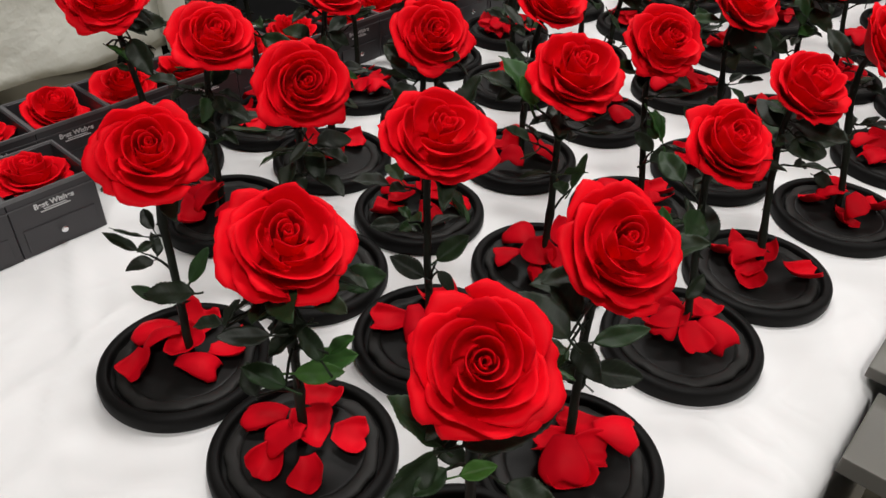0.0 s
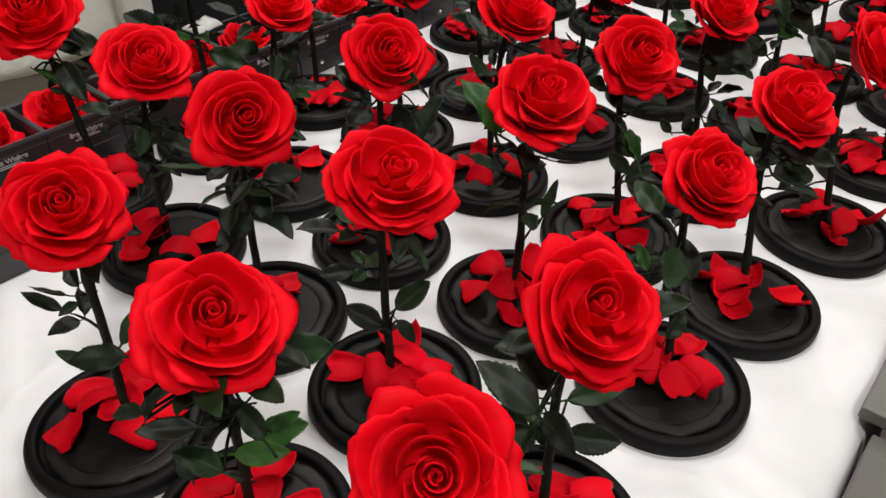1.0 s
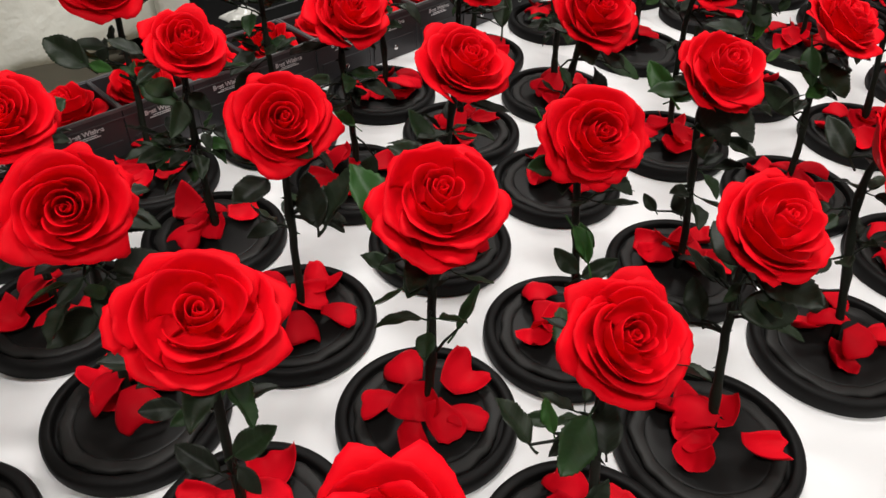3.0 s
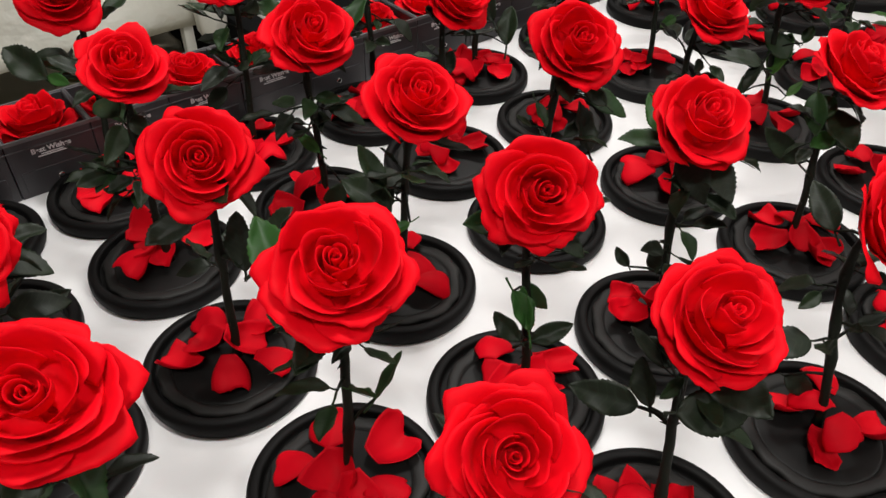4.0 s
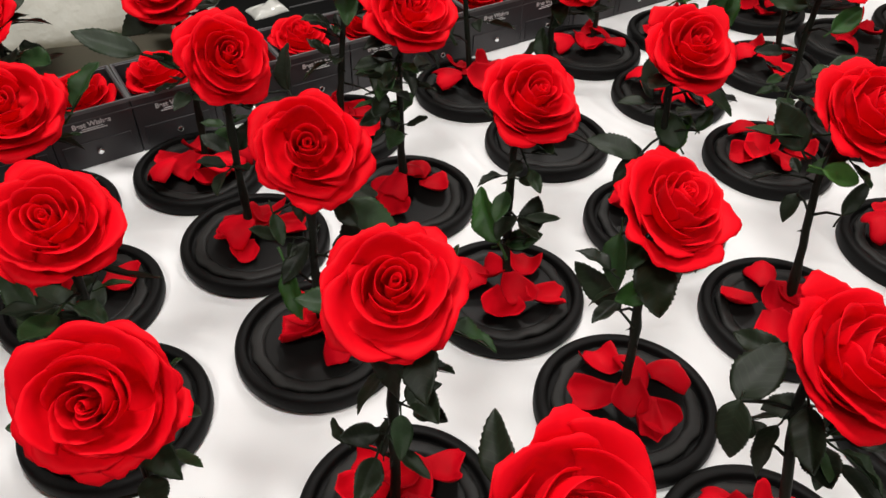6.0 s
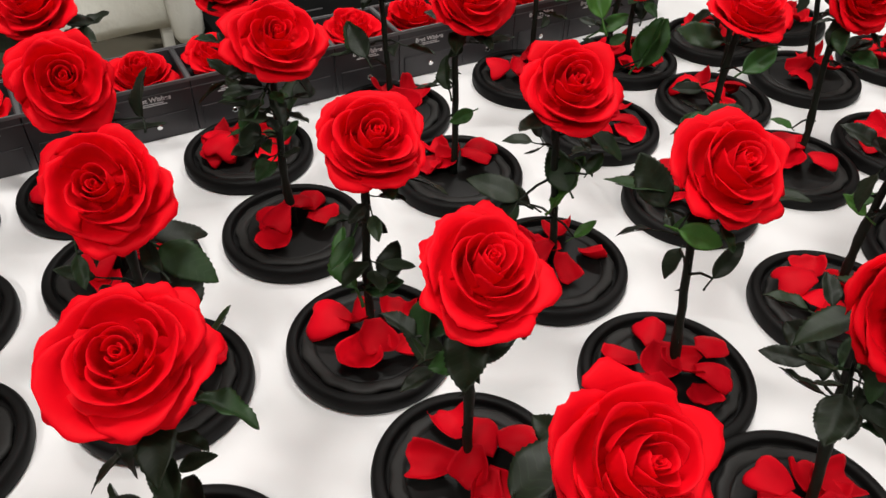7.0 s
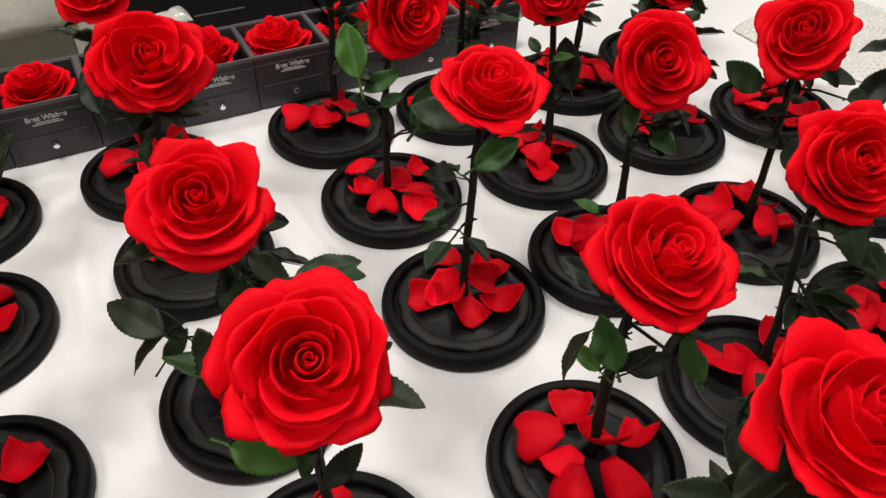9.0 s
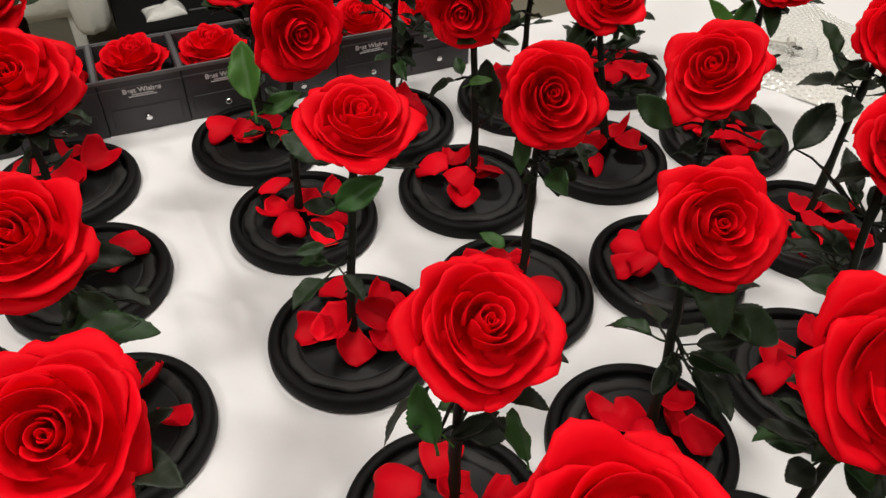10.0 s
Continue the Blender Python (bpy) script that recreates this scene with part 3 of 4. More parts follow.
def bloom(parent, centre, axis, dia, seed, rng, broad=1.0):
    side = Vector((axis.y, -axis.x, 0))
    stretch = Matrix.Scale(broad, 4, side.normalized()) if side.length > 0.01 else Matrix.Identity(4)
    bud, petals = HEADS[seed % len(HEADS)]
    head = share("rose_bloom", bud, parent, Matrix.Translation(centre) @ stretch @ aim(axis, rng.uniform(0, 6.3)) @ Matrix.Diagonal((dia / 0.083 * rng.uniform(0.96, 1.06), dia / 0.083 * rng.uniform(0.96, 1.06), dia / 0.083, 1)))
    for me in petals:
        share("petal", me, head, Matrix.Identity(4))
    share("receptacle", CUP, head, Matrix.Identity(4))
    return head


def rose(x, y, hx, hy, tilt=40, az=-70, dia=0.078, hz=0.950, twigs=9, seed=None, leaves=(), petals=(), broad=1.0):
    """A preserved rose upright on a round black stand at (x, y); the heart of its bloom lies at (hx, hy, hz) and looks to the heading az, tilted from the vertical. broad: how much wider than high it is; petals: where the fallen ones lie on the plate, and the heading of their broad ends."""
    seed = int(1000 + x * 977 + y * 3491) if seed is None else seed
    rng = random.Random(seed)
    text = "red preserved rose on a round black stand strewn with petals"
    if any(fresh for _, _, fresh in leaves):
        text = "red preserved rose with a bright green leaf on a black stand"
    elif tilt > 46:
        text = "drooping red preserved rose on a round black stand with petals"
    elif len(leaves) > 3:
        text = "red preserved rose with many dark leaves on a black stand"
    thing = tagged(new("rose_display"), text, "flower", "roses on the table")
    thing.matrix_basis = Matrix.Translation((x, y, TABLE))
    STANDS.append((x, y))
    turn = Matrix.Rotation(rng.uniform(0, 6.3), 4, "Z")
    share("base", BASE_MESH, thing, turn)
    disc, ring = rng.choice(PLATES)
    share("plate", disc, thing, turn)
    share("plate_ring", ring, thing, turn)
    t, a = radians(tilt), radians(az)
    axis = Vector((math.sin(t) * math.cos(a), math.sin(t) * math.sin(a), math.cos(t)))
    s = dia / 0.083
    heart = Vector((hx - x, hy - y, hz - TABLE))
    centre = heart - axis * 0.0175 * s
    bloom(thing, centre, axis, dia, seed, rng, broad)
    # the stem: from the plate up to the underside of the bloom
    foot = Vector((rng.uniform(-0.005, 0.005), rng.uniform(-0.003, 0.006), PLATE_TOP - 0.001))
    top = centre - axis * 0.022 * s
    side = Vector((rng.uniform(-1, 1), rng.uniform(-1, 1), 0)) * 0.006
    c1, c2 = foot + Vector((0, 0, 0.055)) + side, top - axis * 0.028 - Vector((0, 0, 0.015))
    pts, radii = [], []
    for i in range(15):
        q = i / 14
        p = foot * (1 - q) ** 3 + c1 * 3 * q * (1 - q) ** 2 + c2 * 3 * q * q * (1 - q) + top * q ** 3
        pts.append(p + Vector((rng.uniform(-1, 1), rng.uniform(-1, 1), 0)) * 0.0006)
        radii.append(0.0036 - 0.0008 * q + (0.0010 if rng.random() < 0.15 else 0) + (0.0018 if i == 14 else 0))
    verts, faces = tube(pts, radii, 9)
    stem = mesh_object("stem", verts, faces, STEM, thing)
    for _ in range(rng.randint(4, 8)):
        i = rng.randint(2, 11)
        b = rng.uniform(0, 6.3)
        o = Vector((math.cos(b), math.sin(b), 0))
        share("thorn", THORN, stem, Matrix.Translation(pts[i] + o * 0.0022) @ Matrix.Rotation(b, 4, "Z") @ Matrix.Scale(rng.uniform(0.8, 1.4), 4))

    def twig(a, m, b):
        tv, tf = tube([a, m, b], [0.0013, 0.0011, 0.0009], 5)
        mesh_object("twig", tv, tf, STEM, stem)

    sprays = []

    def branch(g):
        """Leaves in a three on a thin twig."""
        i = g.randint(6, 12)
        b, rise, length = g.uniform(0, 6.3), g.uniform(-0.25, 0.7), g.uniform(0.009, 0.024)
        way = Vector((math.cos(b) * math.cos(rise), math.sin(b) * math.cos(rise), math.sin(rise)))
        end = pts[i] + way * length
        twig(pts[i], pts[i] + way * length * 0.5 + Vector((0, 0, 0.002)), end)
        size = g.uniform(0.6, 1.0)
        sprays.append((end, b + g.uniform(-0.2, 0.2), rise - 0.2, size))
        for side in (-1, 1):
            if g.random() < 0.85:
                sprays.append((pts[i] + way * length * g.uniform(0.55, 0.9), b + side * g.uniform(0.8, 1.3), rise * 0.5 + g.uniform(-0.4, 0.4), size * g.uniform(0.7, 0.95)))

    def put_leaves(g):
        for p, b, rise, size in sprays:
            out = Vector((math.cos(b), math.sin(b), 0))
            xax = (out * math.cos(rise) + Vector((0, 0, math.sin(rise)))).normalized()
            zax = (Vector((0, 0, 1)) + Vector((g.uniform(-0.8, 0.8), g.uniform(-0.8, 0.8), 0))).normalized()
            yax = zax.cross(xax).normalized()
            zax = xax.cross(yax)
            m = Matrix((xax, yax, zax)).transposed().to_4x4()
            share("leaf", g.choice(LEAVES)[0], stem, Matrix.Translation(p) @ m @ Matrix.Scale(size, 4))

    # leaves: single ones right under the bloom, the others in threes on thin twigs
    for k in range(rng.randint(2, 3)):
        i = rng.choice((12, 13))
        sprays.append((pts[i], rng.uniform(0, 6.3), rng.uniform(-0.6, 0.15), rng.uniform(0.85, 1.2)))
    for k in range(twigs):
        branch(rng)
    for foot_at, tip_at, fresh in leaves:
        p = Vector(foot_at) - Vector((x, y, TABLE))
        q = min(pts[4:14:3], key=lambda w: (w - p - Vector((0, 0, -0.012))).length)
        twig(q, (q + p) / 2 + Vector((0, 0, 0.003)), p)
    for foot_at, tip_at, fresh in leaves:
        run = Vector(tip_at) - Vector(foot_at)
        xax = run.normalized()
        yax = Vector((rng.uniform(-0.7, 0.7), rng.uniform(-1.0, 0.0), 0.7)).cross(xax).normalized()
        m = Matrix((xax, yax, xax.cross(yax))).transposed().to_4x4()
        me, length, stalk = rng.choice(LEAVES)
        size = max(0.55, min(1.5, run.length / length))
        ob = share("leaf", me, stem, Matrix.Translation(Vector(foot_at) - Vector((x, y, TABLE)) - xax * stalk * size) @ m @ Matrix.Scale(size, 4))
        if fresh:
            ob.material_slots[0].link = "OBJECT"
            ob.material_slots[0].material = GREEN
            tagged(ob, "fresh green leaf")
    put_leaves(rng)
    # petals on the plate: most lie like a fan round the foot with their broad ends outwards, one or two have slid off
    lying = random.Random(seed + 3)
    if not petals:
        a0, outer = lying.uniform(0, 360), lying.randint(5, 7)
        petals = []
        for k in range(outer + lying.randint(1, 3)):
            b = a0 + 360 * k / outer + lying.uniform(-17, 17)
            r = lying.uniform(0.033, 0.038) if k >= outer else lying.uniform(0.013, 0.021) if k % 3 == 0 else lying.uniform(0.024, 0.032)
            petals.append((r * math.cos(radians(b)), r * math.sin(radians(b)), b + lying.uniform(-38, 38)))
    if len(petals) < 6:
        petals = list(petals) + [(0.012 * math.cos(b), 0.012 * math.sin(b), math.degrees(b)) for b in (lying.uniform(0, 3), lying.uniform(3, 6))]
    for k, (px, py, face) in enumerate(petals):
        near = max(0.0, 1 - math.hypot(px, py) / 0.028)
        lean = lying.uniform(-0.10, 0.30) + 0.5 * near
        m = Matrix.Translation((px, py, PLATE_TOP + 0.0008 + 0.005 * near + 0.0012 * (k % 3) + abs(math.sin(lean)) * 0.013)) @ Matrix.Rotation(radians(face + lying.uniform(-12, 12)), 4, "Z") @ Matrix.Rotation(lean, 4, "Y") @ Matrix.Rotation(lying.uniform(-0.45, 0.45), 4, "X")
        share("fallen_petal", lying.choice(LOOSE), thing, m @ Matrix.Scale(lying.uniform(0.95, 1.22), 4))
    # the fuller stems bear more twigs
    wild = random.Random(seed + 7)
    sprays.clear()
    for k in range(1 if len(leaves) > 4 else 2):
        branch(wild)
    put_leaves(wild)
    return thing


rose(-0.179, 0.456, -0.1657, 0.4521, 42, -63, 0.0762, hz=0.9529, broad=0.979, twigs=1, leaves=(((-0.162, 0.458, 0.830), (-0.146, 0.474, 0.851), 0), ((-0.182, 0.448, 0.821), (-0.195, 0.452, 0.825), 0), ((-.156, .448, .828), (-.192, .444, .824), 0),), petals=((-0.03, 0.023, -177), (-0, 0.038, 69), (-0.03, -0.017, -110), (0.016, -0.016, 2), (-0.017, 0.008, -178), (0.002, 0.009, -74), (0.035, 0.007, 2)))
rose(-0.068, 0.370, -0.0567, 0.3614, 33, -61, 0.0781, hz=0.9517, broad=1.034, twigs=2, leaves=(((-0.055, 0.365, 0.877), (-0.081, 0.364, 0.874), 0), ((-0.066, 0.365, 0.833), (-0.033, 0.366, 0.835), 1), ((-0.096, 0.339, 0.896), (-0.086, 0.349, 0.909), 0), ((-0.092, 0.358, 0.818), (-0.100, 0.369, 0.833), 0), ((-0.099, 0.346, 0.893), (-0.118, 0.346, 0.893), 0), ((-0.048, 0.368, 0.842), (-0.065, 0.383, 0.861), 0), ((-0.043, 0.369, 0.848), (-0.027, 0.376, 0.858), 1), ((-.069, .350, .836), (-.098, .357, .846), 0), ((-.037, .393, .889), (-.006, .395, .894), 0), ((-.069, .336, .894), (-.099, .334, .891), 0), ((-.058, .364, .874), (-.078, .352, .860), 0), ((-.065, .398, .802), (-.029, .405, .811), 1),), petals=((-0.031, 0.022, -178), (0.009, 0.037, 98), (0.033, 0.007, 2), (-0.024, -0.016, -121), (0.01, -0.027, -81), (0.001, 0.006, 2), (-0.008, -0.004, -178)))
rose(0.045, 0.275, 0.0505, 0.2695, 38, -86, 0.0787, hz=0.9474, broad=0.961, twigs=3, leaves=(((0.031, 0.272, 0.876), (0.040, 0.281, 0.888), 0), ((.031, .268, .885), (.001, .282, .904), 0), ((.034, .261, .876), (.018, .252, .866), 0), ((.042, .268, .886), (.089, .275, .895), 0), ((.041, .259, .874), (.058, .262, .878), 1), ((.028, .266, .883), (.003, .250, .864), 0),))
rose(-0.300, 0.775, -0.3148, 0.7596, 40, -73, 0.0860, hz=0.9586, broad=1.008, twigs=2, leaves=(((-0.318, 0.760, 0.889), (-0.301, 0.752, 0.880), 1), ((-0.323, 0.757, 0.893), (-0.313, 0.753, 0.888), 1), ((-0.301, 0.768, 0.896), (-0.277, 0.746, 0.866), 0),))
rose(-0.200, 0.674, -0.1768, 0.6653, 38, -43, 0.0753, hz=0.9534, broad=1.089, leaves=(((-0.195, 0.666, 0.845), (-0.221, 0.678, 0.859), 0),), petals=((-0.028, 0.023, 113), (-0.028, -0.026, -177), (0.014, -0.024, -68), (0.031, 0.006, 3), (-0.009, -0.005, -177)))
rose(-0.092, 0.578, -0.0810, 0.5658, 52, -64, 0.0774, hz=0.9498, broad=1.056, twigs=3, leaves=(((-0.085, 0.567, 0.894), (-0.098, 0.556, 0.879), 0), ((-.108, .631, .831), (-.086, .645, .850), 0),), petals=((-0.02, 0.032, 107), (-0.031, 0.022, 138), (-0.018, 0.004, -72), (0.01, 0.02, 3), (-0.004, 0.016, 3)), seed=2941)
rose(0.022, 0.492, 0.0284, 0.4871, 30, -55, 0.0759, hz=0.9580, broad=1.076, twigs=2, leaves=(((0.024, 0.491, 0.833), (0.049, 0.504, 0.848), 0), ((0.025, 0.491, 0.822), (0.037, 0.483, 0.812), 0), ((.014, .488, .818), (-.014, .497, .830), 0),), petals=((0.007, 0.037, 99), (-0.036, 0.012, -177), (0.029, 0.004, 3), (-0.014, 0, -78), (0.004, 0.005, -80)))
rose(0.123, 0.366, 0.1383, 0.3742, 35, -76, 0.0837, hz=0.9447, broad=0.906, twigs=3, leaves=(((0.116, 0.378, 0.874), (0.095, 0.396, 0.897), 0), ((.106, .354, .882), (.077, .372, .906), 0), ((.134, .400, .794), (.113, .411, .808), 0), ((.132, .387, .822), (.168, .385, .818), 0), ((.139, .417, .820), (.179, .421, .826), 0),), petals=((-0.002, -0.015, -97), (0.014, 0.023, -178), (0.035, 0.014, 2), (-0.008, 0.007, -178)))
rose(-0.204, 0.884, -0.2115, 0.8909, 62, -73, 0.0817, hz=0.9627, broad=1.000, twigs=2, leaves=(((-0.235, 0.877, 0.876), (-0.282, 0.894, 0.894), 0), ((-0.234, 0.878, 0.879), (-0.207, 0.874, 0.875), 1), ((-0.197, 0.892, 0.854), (-0.145, 0.878, 0.840), 0),))
rose(-0.105, 0.792, -0.0878, 0.7876, 33, -41, 0.0647, hz=0.9592, broad=1.030, leaves=(((-0.093, 0.791, 0.855), (-0.071, 0.789, 0.854), 1),), petals=((-0.031, 0.022, -176), (0.021, 0.03, 4), (-0.018, -0.023, -108), (0.004, -0.004, -76)))
rose(0.002, 0.687, 0.0178, 0.6799, 49, -65, 0.0692, hz=0.9505, broad=1.176, twigs=2, leaves=(((-0.011, 0.686, 0.908), (-0.033, 0.702, 0.925), 0), ((0.030, 0.689, 0.849), (0.022, 0.716, 0.881), 0), ((0.037, 0.689, 0.853), (0.067, 0.721, 0.892), 0),), petals=((-0.027, 0.026, 143), (0.015, 0.035, 72), (-0.033, -0.019, -169), (0.009, -0.022, -68), (0.038, -0.002, 11), (-0.016, 0.004, -169), (0.008, 0.012, 11)))
rose(0.125, 0.597, 0.1365, 0.5923, 29, -66, 0.0802, hz=0.9641, broad=1.091, twigs=3, leaves=(((0.102, 0.594, 0.920), (0.090, 0.609, 0.938), 1), ((0.145, 0.611, 0.829), (0.163, 0.632, 0.850), 0), ((.099, .603, .915), (.078, .631, .953), 1),), petals=((-0.02, 0.032, 129), (0.022, 0.029, 54), (-0.035, -0.004, -177), (0.03, -0.006, 3), (-0.005, 0, -88), (0.011, -0.016, -50), (-0.01, -0.028, -88)))
rose(0.236, 0.499, 0.2396, 0.5010, 37, -67, 0.0700, hz=0.9480, broad=1.020, twigs=2, leaves=(((0.208, 0.512, 0.852), (0.202, 0.525, 0.868), 1), ((0.232, 0.502, 0.792), (0.245, 0.515, 0.810), 0), ((0.237, 0.501, 0.852), (0.234, 0.520, 0.876), 0), ((.194, .497, .860), (.171, .512, .877), 0),), petals=((-0.01, 0.037, 115), (0.027, 0.027, 48), (0.029, -0.003, -66), (-0.012, 0.002, -132), (0.01, 0.027, -104)), seed=2889)
rose(-0.095, 0.987, -0.1000, 0.9912, 43, -80, 0.0723, hz=0.9564, broad=0.999)
rose(0.011, 0.900, 0.0294, 0.8882, 39, -39, 0.0748, hz=0.9519, broad=1.042, twigs=3, leaves=(((0.035, 0.899, 0.782), (0.024, 0.878, 0.756), 0), ((0.020, 0.886, 0.824), (-0.002, 0.894, 0.838), 1), ((.040, .935, .921), (.051, .961, .947), 0),), petals=((-0.029, -0.017, -165), (0.028, 0.023, 15), (-0.018, 0.024, 116), (0.009, -0.026, -64)))
rose(0.114, 0.805, 0.1403, 0.7950, 30, -46, 0.0764, hz=0.9541, broad=0.977, twigs=2, leaves=(((0.111, 0.781, 0.869), (0.085, 0.797, 0.893), 0), ((0.109, 0.814, 0.847), (0.087, 0.793, 0.828), 0), ((0.132, 0.774, 0.844), (0.117, 0.764, 0.836), 1), ((0.111, 0.793, 0.834), (0.065, 0.808, 0.862), 0),), petals=((-0.038, 0.005, -166), (-0.009, -0.022, -106), (0.013, 0.005, 14), (0.03, -0.007, 14), (-0.01, 0.015, 113), (-0.003, 0.038, 112)))
rose(0.231, 0.696, 0.2369, 0.6948, 45, -67, 0.0763, hz=0.9470, broad=1.089, twigs=2, leaves=(((0.237, 0.698, 0.810), (0.266, 0.712, 0.819), 0), ((0.230, 0.670, 0.838), (0.211, 0.680, 0.853), 0), ((0.235, 0.666, 0.853), (0.228, 0.684, 0.875), 1), ((0.228, 0.719, 0.847), (0.243, 0.707, 0.830), 0), ((.222, .678, .875), (.239, .664, .855), 1),), petals=((-0.022, 0.031, 86), (-0.023, -0.018, -127), (0.026, 0.028, 3), (0.018, -0.019, -59), (-0.007, 0.001, -95)))
rose(0.332, 0.596, 0.3372, 0.6072, 29, -60, 0.0729, hz=0.9491, broad=1.098, twigs=3, leaves=(((0.310, 0.640, 0.825), (0.264, 0.641, 0.835), 0), ((0.315, 0.633, 0.835), (0.308, 0.653, 0.859), 0), ((.318, .587, .888), (.358, .591, .893), 0),), petals=((-0.013, -0.019, -103), (0.034, -0.011, 3), (-0.028, 0.02, -177), (0.015, 0.022, 75), (-0.01, 0.012, -177)))
rose(0.009, 1.100, 0.0065, 1.0999, 41, -76, 0.0748, hz=0.9543, broad=1.000, twigs=4, leaves=(((0.039, 1.113, 0.861), (0.064, 1.106, 0.847), 0), ((-0.029, 1.102, 0.873), (-0.097, 1.091, 0.883), 0),))
rose(0.118, 1.014, 0.1385, 1.0009, 50, -40, 0.0758, hz=0.9511, broad=1.051, twigs=3, leaves=(((.159, 1.042, .899), (.141, 1.064, .929), 0),), petals=((0.003, -0.024, -72), (0.025, 0.02, 15), (0, 0.024, 107), (-0.015, -0.005, -165)))
rose(0.227, 0.919, 0.2486, 0.8985, 41, -62, 0.0784, hz=0.9576, broad=1.026, twigs=2, leaves=(((0.268, 0.921, 0.834), (0.247, 0.946, 0.868), 0), ((0.216, 0.899, 0.892), (0.227, 0.887, 0.876), 0), ((0.207, 0.917, 0.823), (0.229, 0.895, 0.796), 1), ((0.275, 0.905, 0.892), (0.253, 0.913, 0.907), 0), ((0.221, 0.933, 0.840), (0.209, 0.907, 0.816), 0),), petals=((-0.016, 0.035, 131), (-0.002, 0.015, -158), (0.023, 0.028, 22), (0.026, -0.01, -49), (0.002, 0, -158)))
rose(0.341, 0.794, 0.3418, 0.8010, 31, -57, 0.0721, hz=0.9560, broad=1.149, twigs=2, leaves=(((0.307, 0.796, 0.809), (0.300, 0.801, 0.817), 0), ((0.324, 0.801, 0.893), (0.350, 0.803, 0.889), 0), ((0.330, 0.797, 0.805), (0.324, 0.810, 0.821), 0), ), petals=((-0.029, 0.024, -176), (0.019, 0.033, 4), (-0.025, 0.001, -127), (0.035, 0, 3), (0.001, 0.021, -101)))
rose(0.455, 0.705, 0.4560, 0.7055, 46, -42, 0.0749, hz=0.9498, broad=1.088, twigs=3, leaves=(((0.424, 0.723, 0.785), (0.448, 0.716, 0.776), 0), ((0.418, 0.731, 0.914), (0.402, 0.750, 0.938), 0), ), petals=((-0.007, -0.02, -101), (0.005, 0.038, 79), (0.034, -0.005, 10), (-0.023, 0.012, -169)))
rose(0.120, 1.221, 0.1235, 1.2229, 42, -85, 0.0720, hz=0.9494, broad=1.000, twigs=4, leaves=(((0.156, 1.245, 0.782), (0.156, 1.281, 0.820), 0),))
rose(0.231, 1.122, 0.2501, 1.1092, 38, -38, 0.0710, hz=0.9605, broad=1.135, petals=((-0.017, -0.007, -161), (0.024, 0.012, 19), (0.002, 0.03, 111), (-0.004, -0.026, -68)))
rose(0.358, 1.017, 0.3696, 1.0176, 33, -47, 0.0701, hz=0.9533, broad=1.103, twigs=3, leaves=(((0.371, 1.018, 0.815), (0.375, 1.042, 0.840), 0), ((0.354, 1.020, 0.802), (0.383, 1.029, 0.813), 0), ((0.350, 1.012, 0.809), (0.321, 1.034, 0.841), 1), ), petals=((-0.034, -0.004, -161), (0.002, -0.024, -74), (0.034, -0.006, 19), (0.009, 0.033, 105)))
rose(0.473, 0.929, 0.4784, 0.9313, 25, -31, 0.0743, hz=0.9491, broad=1.186, twigs=2, leaves=(((0.442, 0.906, 0.898), (0.422, 0.910, 0.910), 0), ((0.471, 0.927, 0.873), (0.448, 0.912, 0.866), 1), ((0.454, 0.937, 0.836), (0.418, 0.952, 0.862), 0), ((0.463, 0.935, 0.858), (0.490, 0.954, 0.873), 0), ((0.443, 0.922, 0.915), (0.443, 0.898, 0.889), 0),), petals=((-0.023, 0.028, 142), (-0.024, -0.008, -162), (0, 0.022, 99), (0.014, -0.016, -82), (0.027, 0.025, 19), (0.002, -0.005, -81), (0.025, -0.008, -39)))
rose(0.572, 0.832, 0.5775, 0.8435, 35, -29, 0.0811, hz=0.9422, broad=1.048, twigs=3, leaves=(((0.520, 0.829, 0.897), (0.516, 0.807, 0.875), 0), ((0.567, 0.865, 0.865), (0.539, 0.853, 0.861), 0), ((.520, .834, .890), (.535, .862, .916), 0),))
rose(0.232, 1.356, 0.2238, 1.3478, 45, -66, 0.0766, hz=0.9547, broad=1.004, twigs=3, leaves=(((0.213, 1.333, 0.825), (0.183, 1.351, 0.856), 0), ((0.205, 1.347, 0.819), (0.175, 1.364, 0.849), 0),), petals=((0.016, -0.001, -64), (0.01, 0.037, 88), (-0.027, -0.013, -157), (-0.025, 0.028, 118)))
rose(0.345, 1.268, 0.3621, 1.2578, 41, -37, 0.0819, hz=0.9581, broad=1.000, twigs=3, leaves=(((0.336, 1.258, 0.850), (0.321, 1.275, 0.876), 0), ((0.362, 1.257, 0.833), (0.343, 1.242, 0.824), 1),), petals=((-0.031, 0.02, 144), (-0.027, -0.01, -96), (0.013, 0.012, 23), (0.011, 0.036, 82)))
